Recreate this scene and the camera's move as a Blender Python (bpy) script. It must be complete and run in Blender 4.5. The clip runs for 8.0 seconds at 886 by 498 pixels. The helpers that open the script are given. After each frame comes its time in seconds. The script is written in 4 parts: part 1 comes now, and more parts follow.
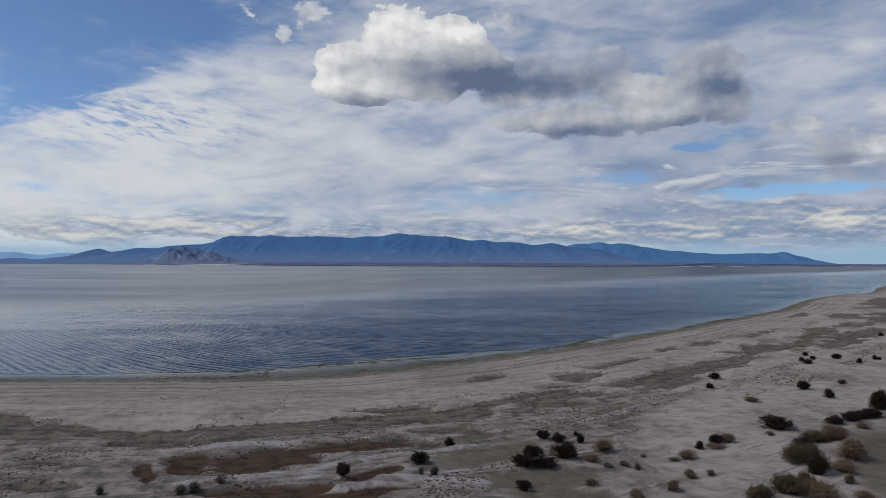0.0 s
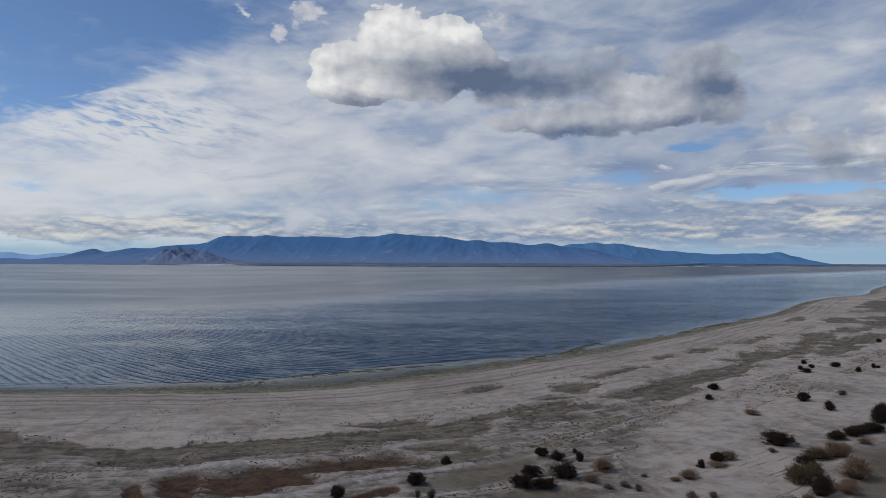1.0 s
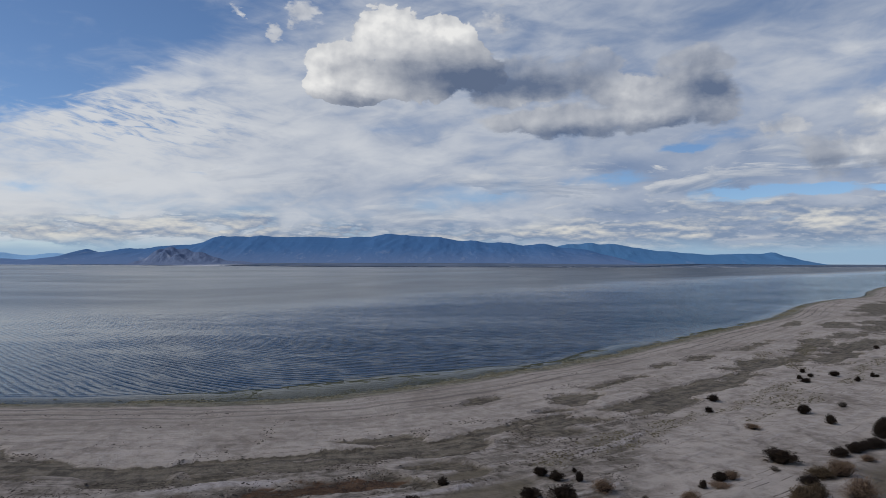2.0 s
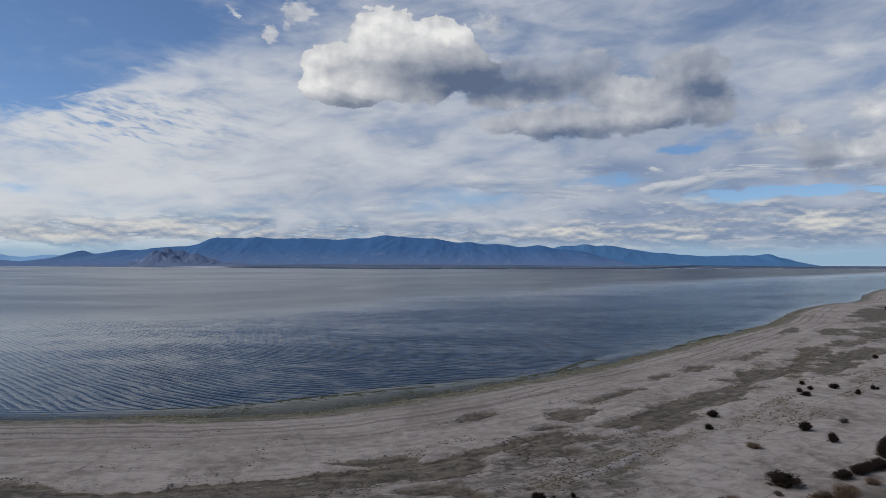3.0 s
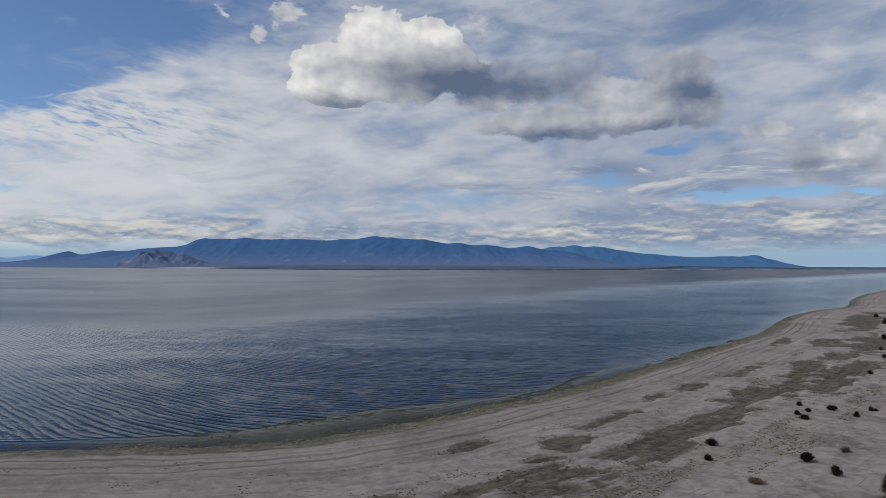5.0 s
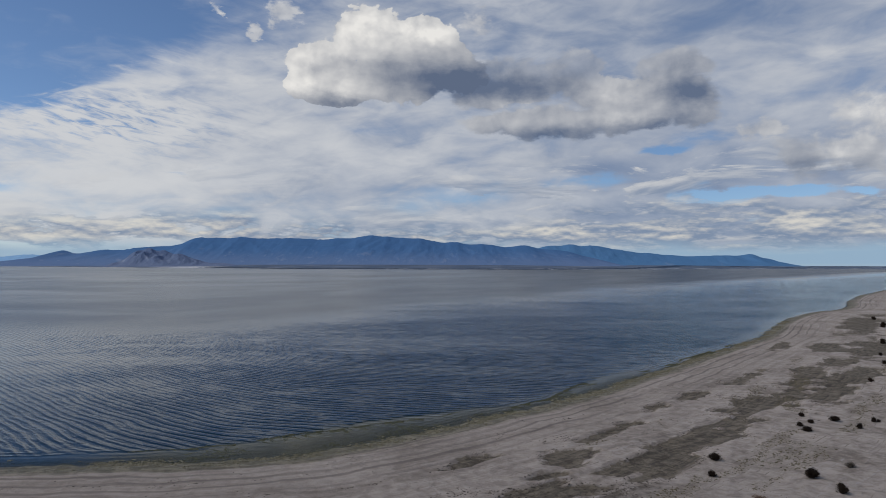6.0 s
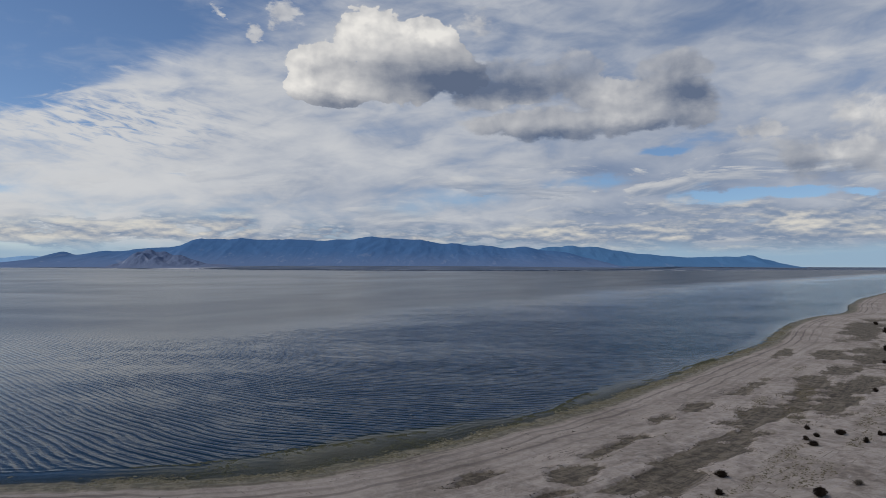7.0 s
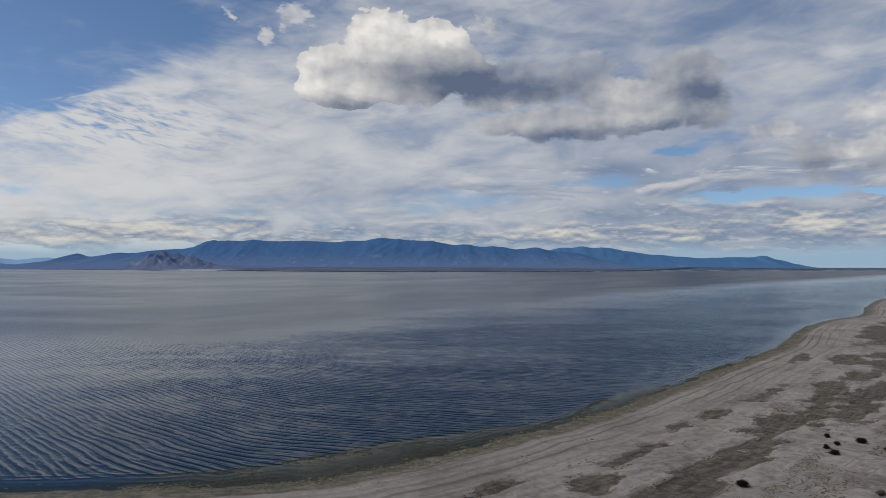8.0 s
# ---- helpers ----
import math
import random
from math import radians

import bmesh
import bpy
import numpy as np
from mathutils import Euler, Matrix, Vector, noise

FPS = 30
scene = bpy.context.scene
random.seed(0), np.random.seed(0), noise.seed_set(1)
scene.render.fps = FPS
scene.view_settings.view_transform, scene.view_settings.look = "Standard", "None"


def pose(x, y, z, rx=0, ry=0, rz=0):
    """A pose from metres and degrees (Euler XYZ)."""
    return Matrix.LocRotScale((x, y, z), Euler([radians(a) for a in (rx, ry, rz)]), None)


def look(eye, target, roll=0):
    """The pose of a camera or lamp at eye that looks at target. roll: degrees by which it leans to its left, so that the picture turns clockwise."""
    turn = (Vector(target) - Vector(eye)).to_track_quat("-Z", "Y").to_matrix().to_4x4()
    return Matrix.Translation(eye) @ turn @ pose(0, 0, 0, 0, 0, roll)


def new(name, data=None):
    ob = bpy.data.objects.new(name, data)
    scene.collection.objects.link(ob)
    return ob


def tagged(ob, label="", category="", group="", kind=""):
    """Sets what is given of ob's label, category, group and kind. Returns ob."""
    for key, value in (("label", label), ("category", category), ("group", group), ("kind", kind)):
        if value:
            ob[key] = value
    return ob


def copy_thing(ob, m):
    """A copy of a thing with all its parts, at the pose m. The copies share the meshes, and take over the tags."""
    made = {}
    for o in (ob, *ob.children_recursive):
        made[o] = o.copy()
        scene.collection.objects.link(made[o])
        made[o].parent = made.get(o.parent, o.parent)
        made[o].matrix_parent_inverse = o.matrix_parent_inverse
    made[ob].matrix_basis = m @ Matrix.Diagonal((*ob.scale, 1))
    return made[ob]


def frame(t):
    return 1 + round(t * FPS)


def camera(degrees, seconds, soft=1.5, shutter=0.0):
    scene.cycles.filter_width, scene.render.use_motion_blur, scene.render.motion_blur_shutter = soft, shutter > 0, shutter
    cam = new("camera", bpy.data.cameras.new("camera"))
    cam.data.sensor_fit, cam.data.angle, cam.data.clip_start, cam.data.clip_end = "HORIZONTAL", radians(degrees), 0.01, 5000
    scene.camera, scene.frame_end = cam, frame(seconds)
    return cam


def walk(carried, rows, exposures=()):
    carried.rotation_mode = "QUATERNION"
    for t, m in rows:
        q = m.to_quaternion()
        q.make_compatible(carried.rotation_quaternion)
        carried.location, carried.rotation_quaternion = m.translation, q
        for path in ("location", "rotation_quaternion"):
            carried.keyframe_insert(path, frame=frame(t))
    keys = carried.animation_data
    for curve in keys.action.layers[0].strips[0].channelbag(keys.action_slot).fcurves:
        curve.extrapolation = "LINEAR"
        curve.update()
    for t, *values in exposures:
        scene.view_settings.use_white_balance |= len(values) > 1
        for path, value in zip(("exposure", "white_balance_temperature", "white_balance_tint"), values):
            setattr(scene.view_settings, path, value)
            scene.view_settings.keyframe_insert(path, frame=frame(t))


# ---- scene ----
cam = camera(66.0, 8.0, 0.8)
PATH = [
    (0, (1.012, -2.735, 7.8), (0.905, -0.738, 7.843), 0.2),
    (0.5, (0.986, -2.392, 8.097), (0.891, -0.394, 8.141), 0.2),
    (1, (0.928, -2.169, 8.436), (0.834, -0.171, 8.479), 0.2),
    (1.5, (0.852, -1.849, 8.737), (0.766, 0.149, 8.78), 0.2),
    (3, (0.82, -0.846, 9.901), (0.751, 1.152, 9.949), 0.2),
    (3.5, (0.862, -0.382, 10.24), (0.804, 1.616, 10.29), 0.2),
    (4, (0.775, -0.088, 10.614), (0.724, 1.91, 10.664), 0.2),
    (4.5, (0.693, 0.195, 11.012), (0.648, 2.194, 11.063), 0.2),
    (6, (0.387, 1.225, 12.25), (0.361, 3.225, 12.297), 0.2),
    (6.5, (0.238, 1.408, 12.714), (0.209, 3.408, 12.762), 0.2),
    (7, (0.121, 1.562, 13.135), (0.095, 3.561, 13.185), 0.2),
    (7.5, (-0.174, 1.311, 13.516), (-0.221, 3.31, 13.568), 0.1),
    (8, (-0.526, 1.15, 13.73), (-0.584, 3.149, 13.783), 0.1),
]
walk(cam, [(t, look(eye, target, roll)) for t, eye, target, roll in PATH], [(0, 0, 6440, 10), (4, -0.03, 6480, 10), (8, -0.06, 6720, 10)])

# ---- world, sun ----
SUN_EL, SUN_AZ = 46.0, -98.0      # degrees; azimuth from +Y towards +X


class Net:
    """Small arithmetic on shader sockets."""

    def __init__(self, tree):
        self.tree = tree

    def node(self, kind, **inputs):
        n = self.tree.nodes.new(kind)
        for key, value in inputs.items():
            self.put(n.inputs[key.replace("_", " ")], value)
        return n

    def put(self, socket, value):
        if hasattr(value, "links"):
            self.tree.links.new(value, socket)
        else:
            socket.default_value = value

    def m(self, op, *args, clamp=False):
        n = self.tree.nodes.new("ShaderNodeMath")
        n.operation, n.use_clamp = op, clamp
        for socket, value in zip(n.inputs, args):
            self.put(socket, value)
        return n.outputs[0]

    def add(self, *a):
        r = a[0]
        for b in a[1:]:
            r = self.m("ADD", r, b)
        return r

    def mul(self, *a):
        r = a[0]
        for b in a[1:]:
            r = self.m("MULTIPLY", r, b)
        return r

    def sub(self, a, b):
        return self.m("SUBTRACT", a, b)

    def step(self, lo, hi, x, to0=0.0, to1=1.0):
        n = self.tree.nodes.new("ShaderNodeMapRange")
        n.interpolation_type = "SMOOTHSTEP"
        for socket, value in zip(n.inputs, (x, lo, hi, to0, to1)):
            self.put(socket, value)
        return n.outputs[0]

    def xyz(self, x, y, z=0.0):
        n = self.tree.nodes.new("ShaderNodeCombineXYZ")
        for socket, value in zip(n.inputs, (x, y, z)):
            self.put(socket, value)
        return n.outputs[0]

    def noise(self, vector, scale, detail=5.0, rough=0.5, distortion=0.0):
        n = self.node("ShaderNodeTexNoise", Vector=vector, Scale=scale, Detail=detail, Roughness=rough, Distortion=distortion)
        return n.outputs[0]

    def voronoi(self, vector, scale, feature="F1", smooth=0.0, random=1.0):
        n = self.node("ShaderNodeTexVoronoi", Vector=vector, Scale=scale, Randomness=random)
        n.feature = feature
        if feature == "SMOOTH_F1":
            n.inputs["Smoothness"].default_value = smooth
        return n.outputs["Distance"]

    def mix(self, a, b, fac):
        n = self.tree.nodes.new("ShaderNodeMix")
        n.data_type = "RGBA"
        self.put(n.inputs[0], fac)
        self.put(n.inputs[6], a if hasattr(a, "links") else (*a, 1.0))
        self.put(n.inputs[7], b if hasattr(b, "links") else (*b, 1.0))
        return n.outputs[2]

    def v(self, op, *args):
        n = self.tree.nodes.new("ShaderNodeVectorMath")
        n.operation = op
        for socket, value in zip(n.inputs, args):
            self.put(socket, value)
        return n.outputs["Value" if op == "DOT_PRODUCT" else "Vector"]

    def oval(self, place, a, e, ra, re):
        """0 in the oval's middle, 1 on its rim."""
        p = self.v("MULTIPLY_ADD", place, (1 / ra, 1 / re, 0.0), (-a / ra, -e / re, 0.0))
        return self.v("DOT_PRODUCT", p, p)

    def bells(self, place, rows):
        """A sum of soft ovals, each of the height that its row ends with."""
        total = 0.0
        for row in rows:
            total = self.m("MULTIPLY_ADD", self.m("POWER", 0.36788, self.oval(place, *row[:4])), row[4], total)
        return total


# ovals of the sky: azimuth, elevation, half width, half height, in degrees
# the heaped cloud: its white head and its long grey tail
HEAD = [(-7.0, 18.5, 3.6, 2.35), (-2.5, 18.5, 3.0, 1.8), (-10.8, 16.4, 3.1, 1.75), (-12.1, 14.7, 1.7, 1.6), (-9.7, 14.1, 3.5, 1.2),
        (-4.6, 15.4, 5.5, 2.2), (0.9, 15.4, 2.5, 1.7), (-1.2, 16.7, 3.2, 2.2)]
TAIL = [(5.7, 15.1, 4.2, 1.75), (9.8, 15.8, 2.7, 1.35), (3.1, 13.9, 3.3, 1.0), (4.5, 11.7, 3.5, 0.9), (8.7, 11.7, 5.2, 1.3), (14.1, 12.1, 4.8, 1.4),
        (17.6, 13.4, 3.4, 1.8), (18.0, 15.7, 2.6, 1.2), (19.4, 12.2, 1.8, 1.4), (12.4, 13.9, 3.1, 1.3)]
PUFFS = [(31.8, 10.7, 2.3, 2.3), (29.5, 8.3, 1.7, 1.2), (27.1, 8.3, 1.7, 1.6), (24.4, 10.4, 1.4, 0.7), (31.2, 8.2, 1.7, 1.4),
         (-14.2, 19.7, 1.4, 1.2), (-16.3, 18.2, 0.9, 0.6), (-19.3, 19.8, 0.6, 0.45), (1.8, 19.7, 1.1, 0.8)]
# where the heaped cloud lies in its own shade, and where it catches the sun; last: how much
SHADE = [(0.2, 15.2, 3.6, 1.5, 0.42), (-4.6, 15.7, 3.6, 1.3, 0.26), (-9.8, 13.2, 3.6, 0.75, 0.36), (6.1, 14.5, 4.4, 1.1, 0.30), (8.7, 10.7, 6.0, 0.7, 0.32),
         (19.2, 13.5, 2.2, 1.1, 0.42), (18.3, 15.6, 2.4, 1.1, 0.12), (27.1, 7.6, 2.0, 1.1, 0.20), (2.8, 16.6, 1.5, 1.2, 0.12), (17.6, 11.2, 3.4, 0.7, 0.28),
         (30.2, 7.3, 2.2, 0.6, 0.22), (10.1, 15.6, 2.6, 1.1, 0.10), (-1.8, 13.9, 3.6, 0.8, 0.12)]
GLOW = [(-7.6, 19.3, 3.3, 1.7, 0.40), (-2.5, 19.2, 2.6, 1.1, 0.40), (-11.6, 17.0, 2.9, 1.2, 0.22), (-12.8, 14.8, 1.5, 1.3, 0.40), (-8.6, 14.7, 1.9, 1.1, 0.24),
        (6.4, 13.2, 2.6, 0.4, 0.22), (13.7, 14.2, 2.0, 0.9, 0.20), (13.7, 12.0, 1.8, 0.4, 0.20), (31.6, 10.7, 2.2, 1.8, 0.38), (29.3, 8.2, 1.2, 0.9, 0.34),
        (-14.3, 19.7, 1.6, 1.3, 0.22), (-16.4, 18.2, 0.8, 0.6, 0.2), (-19.3, 19.8, 0.6, 0.5, 0.3), (1.6, 19.8, 1.1, 0.9, 0.22), (24.5, 10.5, 1.3, 0.6, 0.16)]
# the high veil: blue gaps and thicker fields
GAPS = [(-32.3, 17.6, 7.2, 2.6, 0.20), (-32.2, 12.4, 3.0, 1.3, 0.18), (-22.3, 19.3, 5.6, 2.0, 0.14), (17.2, 9.2, 2.5, 0.4, 0.55), (20.1, 9.9, 2.6, 0.5, 0.25),
        (11.4, 6.9, 3.6, 0.7, 0.34), (0.7, 5.8, 3.8, 0.7, 0.36), (21.3, 5.4, 2.4, 0.4, 0.75), (26.4, 5.7, 2.9, 0.5, 0.75), (31.3, 5.4, 1.2, 0.3, 0.6),
        (-8.3, 11.1, 2.8, 0.4, 0.18), (-3.6, 5.0, 2.8, 0.6, 0.20), (-22.1, 7.0, 0.8, 0.15, 0.28), (-19.6, 7.6, 1.3, 0.25, 0.18), (-33.9, 5.5, 1.4, 0.35, 0.4),
        (-33.8, 0.8, 3.0, 0.5, 0.6), (28.5, 0.5, 4.5, 0.45, 0.6)]
# the low rows of cloud: cream tops and grey undersides
CREAM = [(8.7, 2.8, 2.6, 0.40, 0.55), (18.4, 2.35, 1.0, 0.25, 0.6), (-29.8, 3.3, 1.2, 0.35, 0.5), (26.3, 3.7, 1.4, 0.4, 0.45), (27.1, 2.9, 1.4, 0.4, 0.4),
         (-32.4, 1.9, 2.2, 0.4, 0.25), (1.2, 2.8, 1.3, 0.3, 0.4), (23.3, 5.0, 1.7, 0.5, 0.4), (17.2, 5.4, 2.5, 0.4, 0.25), (31.3, 2.6, 1.6, 0.4, 0.3), (-23.3, 3.5, 5.0, 0.25, 0.25)]
GREY = [(-3.6, 3.2, 6.6, 0.45, 0.30), (13.7, 4.0, 2.6, 0.3, 0.2), (4.0, 3.6, 2.3, 0.25, 0.2), (-28.1, 2.6, 2.6, 0.3, 0.2), (-32.5, 4.2, 2.2, 0.35, 0.2),
        (21.7, 2.5, 2.4, 0.35, 0.2), (19.3, 6.7, 2.5, 0.5, 0.2), (-27.3, 4.8, 2.4, 0.35, 0.15), (6.4, 1.9, 5.5, 0.4, 0.2), (11.4, 7.9, 3.1, 0.35, 0.25)]


def billow_group():
    """Uneven heaping of a cloud's surface at a place of the sky."""
    tree = bpy.data.node_groups.new("billow", "ShaderNodeTree")
    tree.interface.new_socket("Azimuth", in_out="INPUT", socket_type="NodeSocketFloat")
    tree.interface.new_socket("Elevation", in_out="INPUT", socket_type="NodeSocketFloat")
    tree.interface.new_socket("Heap", in_out="OUTPUT", socket_type="NodeSocketFloat")
    tree.interface.new_socket("Soft", in_out="OUTPUT", socket_type="NodeSocketFloat")
    tree.interface.new_socket("Form", in_out="OUTPUT", socket_type="NodeSocketFloat")
    net = Net(tree)
    source, sink = tree.nodes.new("NodeGroupInput"), tree.nodes.new("NodeGroupOutput")
    az, el = source.outputs[0], net.mul(source.outputs[1], 1.25)
    soft = net.noise(net.xyz(az, el, 2.0), 0.42, 8.0, 0.58, 0.3)
    warp = net.xyz(net.add(az, net.mul(net.noise(net.xyz(az, el, 7.0), 0.7, 5.0, 0.55), 1.6)), net.add(el, net.mul(soft, 1.6)))
    large = net.sub(0.5, net.voronoi(warp, 0.42, "SMOOTH_F1", 0.5))
    middle = net.sub(0.45, net.voronoi(warp, 1.0, "SMOOTH_F1", 0.5))
    small = net.sub(0.45, net.voronoi(warp, 2.3, "SMOOTH_F1", 0.5))
    tree.links.new(net.add(net.mul(large, 0.55), net.mul(middle, 0.30), net.mul(small, 0.16), net.mul(net.sub(soft, 0.5), 0.6)), sink.inputs[0])
    tree.links.new(net.sub(soft, 0.5), sink.inputs[1])
    plain = net.noise(net.xyz(az, el, 21.0), 0.36, 3.0, 0.5, 0.2)
    tree.links.new(net.add(net.mul(large, 0.6), net.mul(middle, 0.30), net.mul(small, 0.10), net.mul(plain, 0.8)), sink.inputs[2])
    return tree


def make_world():
    world = bpy.data.worlds.new("sky")
    scene.world = world
    world.use_nodes = True
    tree = world.node_tree
    tree.nodes.clear()
    net = Net(tree)
    sky = tree.nodes.new("ShaderNodeTexSky")
    sky.sky_type, sky.sun_disc = "NISHITA", False
    sky.sun_elevation, sky.sun_rotation = radians(SUN_EL), radians(SUN_AZ)
    sky.air_density, sky.dust_density, sky.ozone_density, sky.altitude = 1.0, 0.2, 5.0, 2500.0
    clear = net.node("ShaderNodeBackground", Color=sky.outputs[0], Strength=0.10)
    way = tree.nodes.new("ShaderNodeTexCoord").outputs["Generated"]
    split = net.node("ShaderNodeSeparateXYZ", Vector=way)
    x, y, z = split.outputs
    az = net.mul(net.m("ARCTAN2", x, y), 57.2958)
    el = net.mul(net.m("ARCSINE", z), 57.2958)
    # edges of everything in the sky waver a little
    waver = net.sub(net.noise(net.xyz(net.mul(az, 0.5), net.mul(el, 1.1), 4.0), 0.8, 6.0, 0.6), 0.5)
    waver_too = net.sub(net.noise(net.xyz(net.mul(az, 0.5), net.mul(el, 1.1), 14.0), 0.8, 6.0, 0.6), 0.5)
    waz, wel = net.add(az, net.mul(waver, 2.6)), net.add(el, net.mul(waver_too, 1.3))

    here, torn_here = net.xyz(az, el), net.xyz(waz, wel)
    gaps, cream, grey = net.bells(torn_here, GAPS), net.bells(torn_here, CREAM), net.bells(torn_here, GREY)

    # high veil: smooth fields, combed and rippled along its ragged border with the blue
    slant = net.add(el, net.mul(az, 0.16))
    broad = net.sub(net.noise(net.xyz(net.mul(az, 0.07), net.mul(slant, 0.22), 1.0), 1.0, 4.0, 0.5, 0.5), 0.5)
    cloudy = net.sub(net.noise(net.xyz(net.mul(az, 0.16), net.mul(el, 0.42), 5.0), 1.0, 6.0, 0.52, 0.5), 0.5)
    fibre = net.sub(net.noise(net.xyz(net.mul(az, 0.30), net.mul(net.add(el, net.mul(az, -0.12)), 0.9), 9.0), 1.0, 6.0, 0.55, 0.9), 0.5)
    ripple = net.sub(net.noise(net.xyz(net.mul(az, 0.55), net.mul(net.add(el, net.mul(az, 0.17)), 2.6), 3.0), 1.0, 5.0, 0.55, 0.7), 0.5)
    rippled = net.bells(here, [(-27.0, 10.6, 8.5, 2.2, 1.0)])
    border = net.sub(net.add(10.2, net.mul(net.add(az, 34.6), 0.47)), net.add(el, net.mul(fibre, 5.0), net.mul(broad, 3.0), net.mul(ripple, 2.2)))
    under = net.step(net.step(-30.0, -12.0, az, -0.7, -5.0), net.step(-30.0, -12.0, az, 0.8, 4.0), border)
    west = net.step(-6.0, -30.0, az)
    veil = net.add(0.16, net.mul(under, 0.58), net.mul(broad, 0.7), net.mul(cloudy, 0.85), net.mul(fibre, 0.5),
                   net.mul(rippled, ripple, 3.2), net.mul(net.bells(here, [(-13.0, 8.0, 17.0, 4.6, 1.0)]), 0.25), net.mul(gaps, -1.3))
    crisp = net.mul(net.step(0.0, 14.0, az), net.step(13.0, 8.0, el))
    veil = net.mul(net.step(net.mul(crisp, 0.22), net.sub(0.95, net.mul(crisp, 0.38)), veil), net.step(19.0, 38.0, el, 1.0, 0.22))
    tone = net.add(0.50, net.mul(west, 0.40), net.mul(net.step(2.0, 16.0, az), -0.20), net.mul(cloudy, 1.1), net.mul(broad, 0.7), net.mul(fibre, net.step(0.0, 14.0, az, 0.45, 0.15)), net.mul(net.bells(here, [(30.0, 15.0, 9.0, 4.0, 1.0)]), 0.25), net.mul(rippled, ripple, 1.2),
                   net.mul(net.bells(here, [(15.0, 19.0, 16.0, 3.5, 1.0)]), -0.16), net.mul(grey, -1.0), net.mul(cream, 0.6))
    veil_colour = net.mix((0.200, 0.265, 0.400), (0.62, 0.64, 0.67), net.step(-0.10, 1.08, tone))

    # low rows of cloud over the far shore: grey-blue undersides, cream tops
    def low(de, seed):
        near = net.noise(net.xyz(net.mul(az, 0.20), net.mul(net.add(el, de), 0.85), seed), 1.0, 7.0, 0.55, 0.5)
        fine = net.noise(net.xyz(net.mul(az, 0.8), net.mul(net.add(el, de), 2.6), seed), 1.0, 5.0, 0.58, 0.3)
        return net.add(net.mul(near, 0.66), net.mul(fine, 0.34))

    low_a, low_b = low(0.0, 3.0), low(0.30, 3.0)
    banks = net.sub(net.noise(net.xyz(net.mul(az, 0.11), net.mul(el, 0.7), 31.0), 1.0, 4.0, 0.5, 0.4), 0.5)
    ceiling = net.add(el, net.mul(cloudy, 5.0), net.mul(net.step(4.0, 20.0, az), -1.3))
    low_mask = net.mul(net.step(0.41, 0.50, net.add(low_a, net.mul(banks, 0.3), net.mul(cream, 0.5), net.mul(gaps, -0.35))), net.step(0.25, 0.9, el), net.step(4.6, 2.6, ceiling))
    low_light = net.add(0.18, net.mul(net.sub(low_a, low_b), 2.6), net.mul(banks, 1.2), net.mul(net.sub(low_a, 0.5), 0.7), net.mul(net.step(-12.0, -30.0, az), 0.22), cream, net.mul(grey, -0.9))
    low_colour = net.mix((0.200, 0.265, 0.390), (0.68, 0.66, 0.615), net.step(-0.1, 1.05, low_light))

    # heaped cloud, lit from the sun's side
    group = billow_group()

    def billow(da, de):
        n = tree.nodes.new("ShaderNodeGroup")
        n.node_tree = group
        net.put(n.inputs[0], net.add(az, da))
        net.put(n.inputs[1], net.add(el, de))
        return n.outputs

    def lobes(rows, torn):
        place = net.xyz(net.add(az, net.mul(waver, torn)), net.add(el, net.mul(waver_too, torn * 0.7)))
        total = net.oval(place, *rows[0])
        for row in rows[1:]:
            total = net.m("SMOOTH_MIN", total, net.oval(place, *row), 0.3)
        return net.m("MAXIMUM", net.sub(1.0, total), -2.0)

    (heap, soft, form), (_, _, form_sun) = billow(0.0, 0.0), billow(-0.55, 0.55)
    head, tail, puff = lobes(HEAD, 1.0), lobes(TAIL, 2.5), lobes(PUFFS, 4.5)
    fuzzy = net.step(-2.0, 3.5, net.add(az, net.mul(net.sub(15.0, el), 1.2)))
    head_mask = net.step(-0.04, net.add(0.10, net.mul(fuzzy, 0.5)), net.add(head, net.mul(heap, 1.1), net.mul(soft, 1.1)))
    tail_mask = net.mul(net.step(-0.55, 0.18, net.add(tail, net.mul(heap, 0.6), net.mul(soft, 2.0))), net.step(16.6, 14.6, net.add(el, net.mul(soft, 3.0)), 0.78, 0.96))
    puff_mask = net.mul(net.step(-0.65, 0.95, net.add(puff, net.mul(heap, 0.9), net.mul(soft, 3.6))), net.step(4.0, 20.0, az, 0.85, 0.92))
    heap_mask = net.m("MAXIMUM", net.m("MAXIMUM", head_mask, tail_mask), puff_mask)
    torn = net.xyz(net.add(az, net.mul(waver, 2.1)), net.add(el, net.mul(waver_too, 1.4)))
    shade, glow = net.bells(torn, SHADE), net.bells(torn, GLOW)
    sunny = net.add(0.30, net.mul(glow, 1.3), net.mul(shade, -0.5))
    lit = net.add(net.step(-1.0, 5.0, az, 0.54, 0.42), net.mul(net.sub(form, form_sun), net.m("MAXIMUM", sunny, 0.14)), net.mul(soft, 0.42), net.mul(glow, 0.85), net.mul(shade, -1.25))
    heap_colour = net.mix((0.112, 0.150, 0.235), (0.82, 0.815, 0.80), net.m("MAXIMUM", net.m("MINIMUM", lit, 1.0), 0.0))

    # torn grey flakes between the veil and the low rows
    def flake(de):
        return net.noise(net.xyz(net.mul(az, 0.11), net.mul(net.add(el, de), 0.50), 41.0), 1.0, 8.0, 0.60, 0.6)

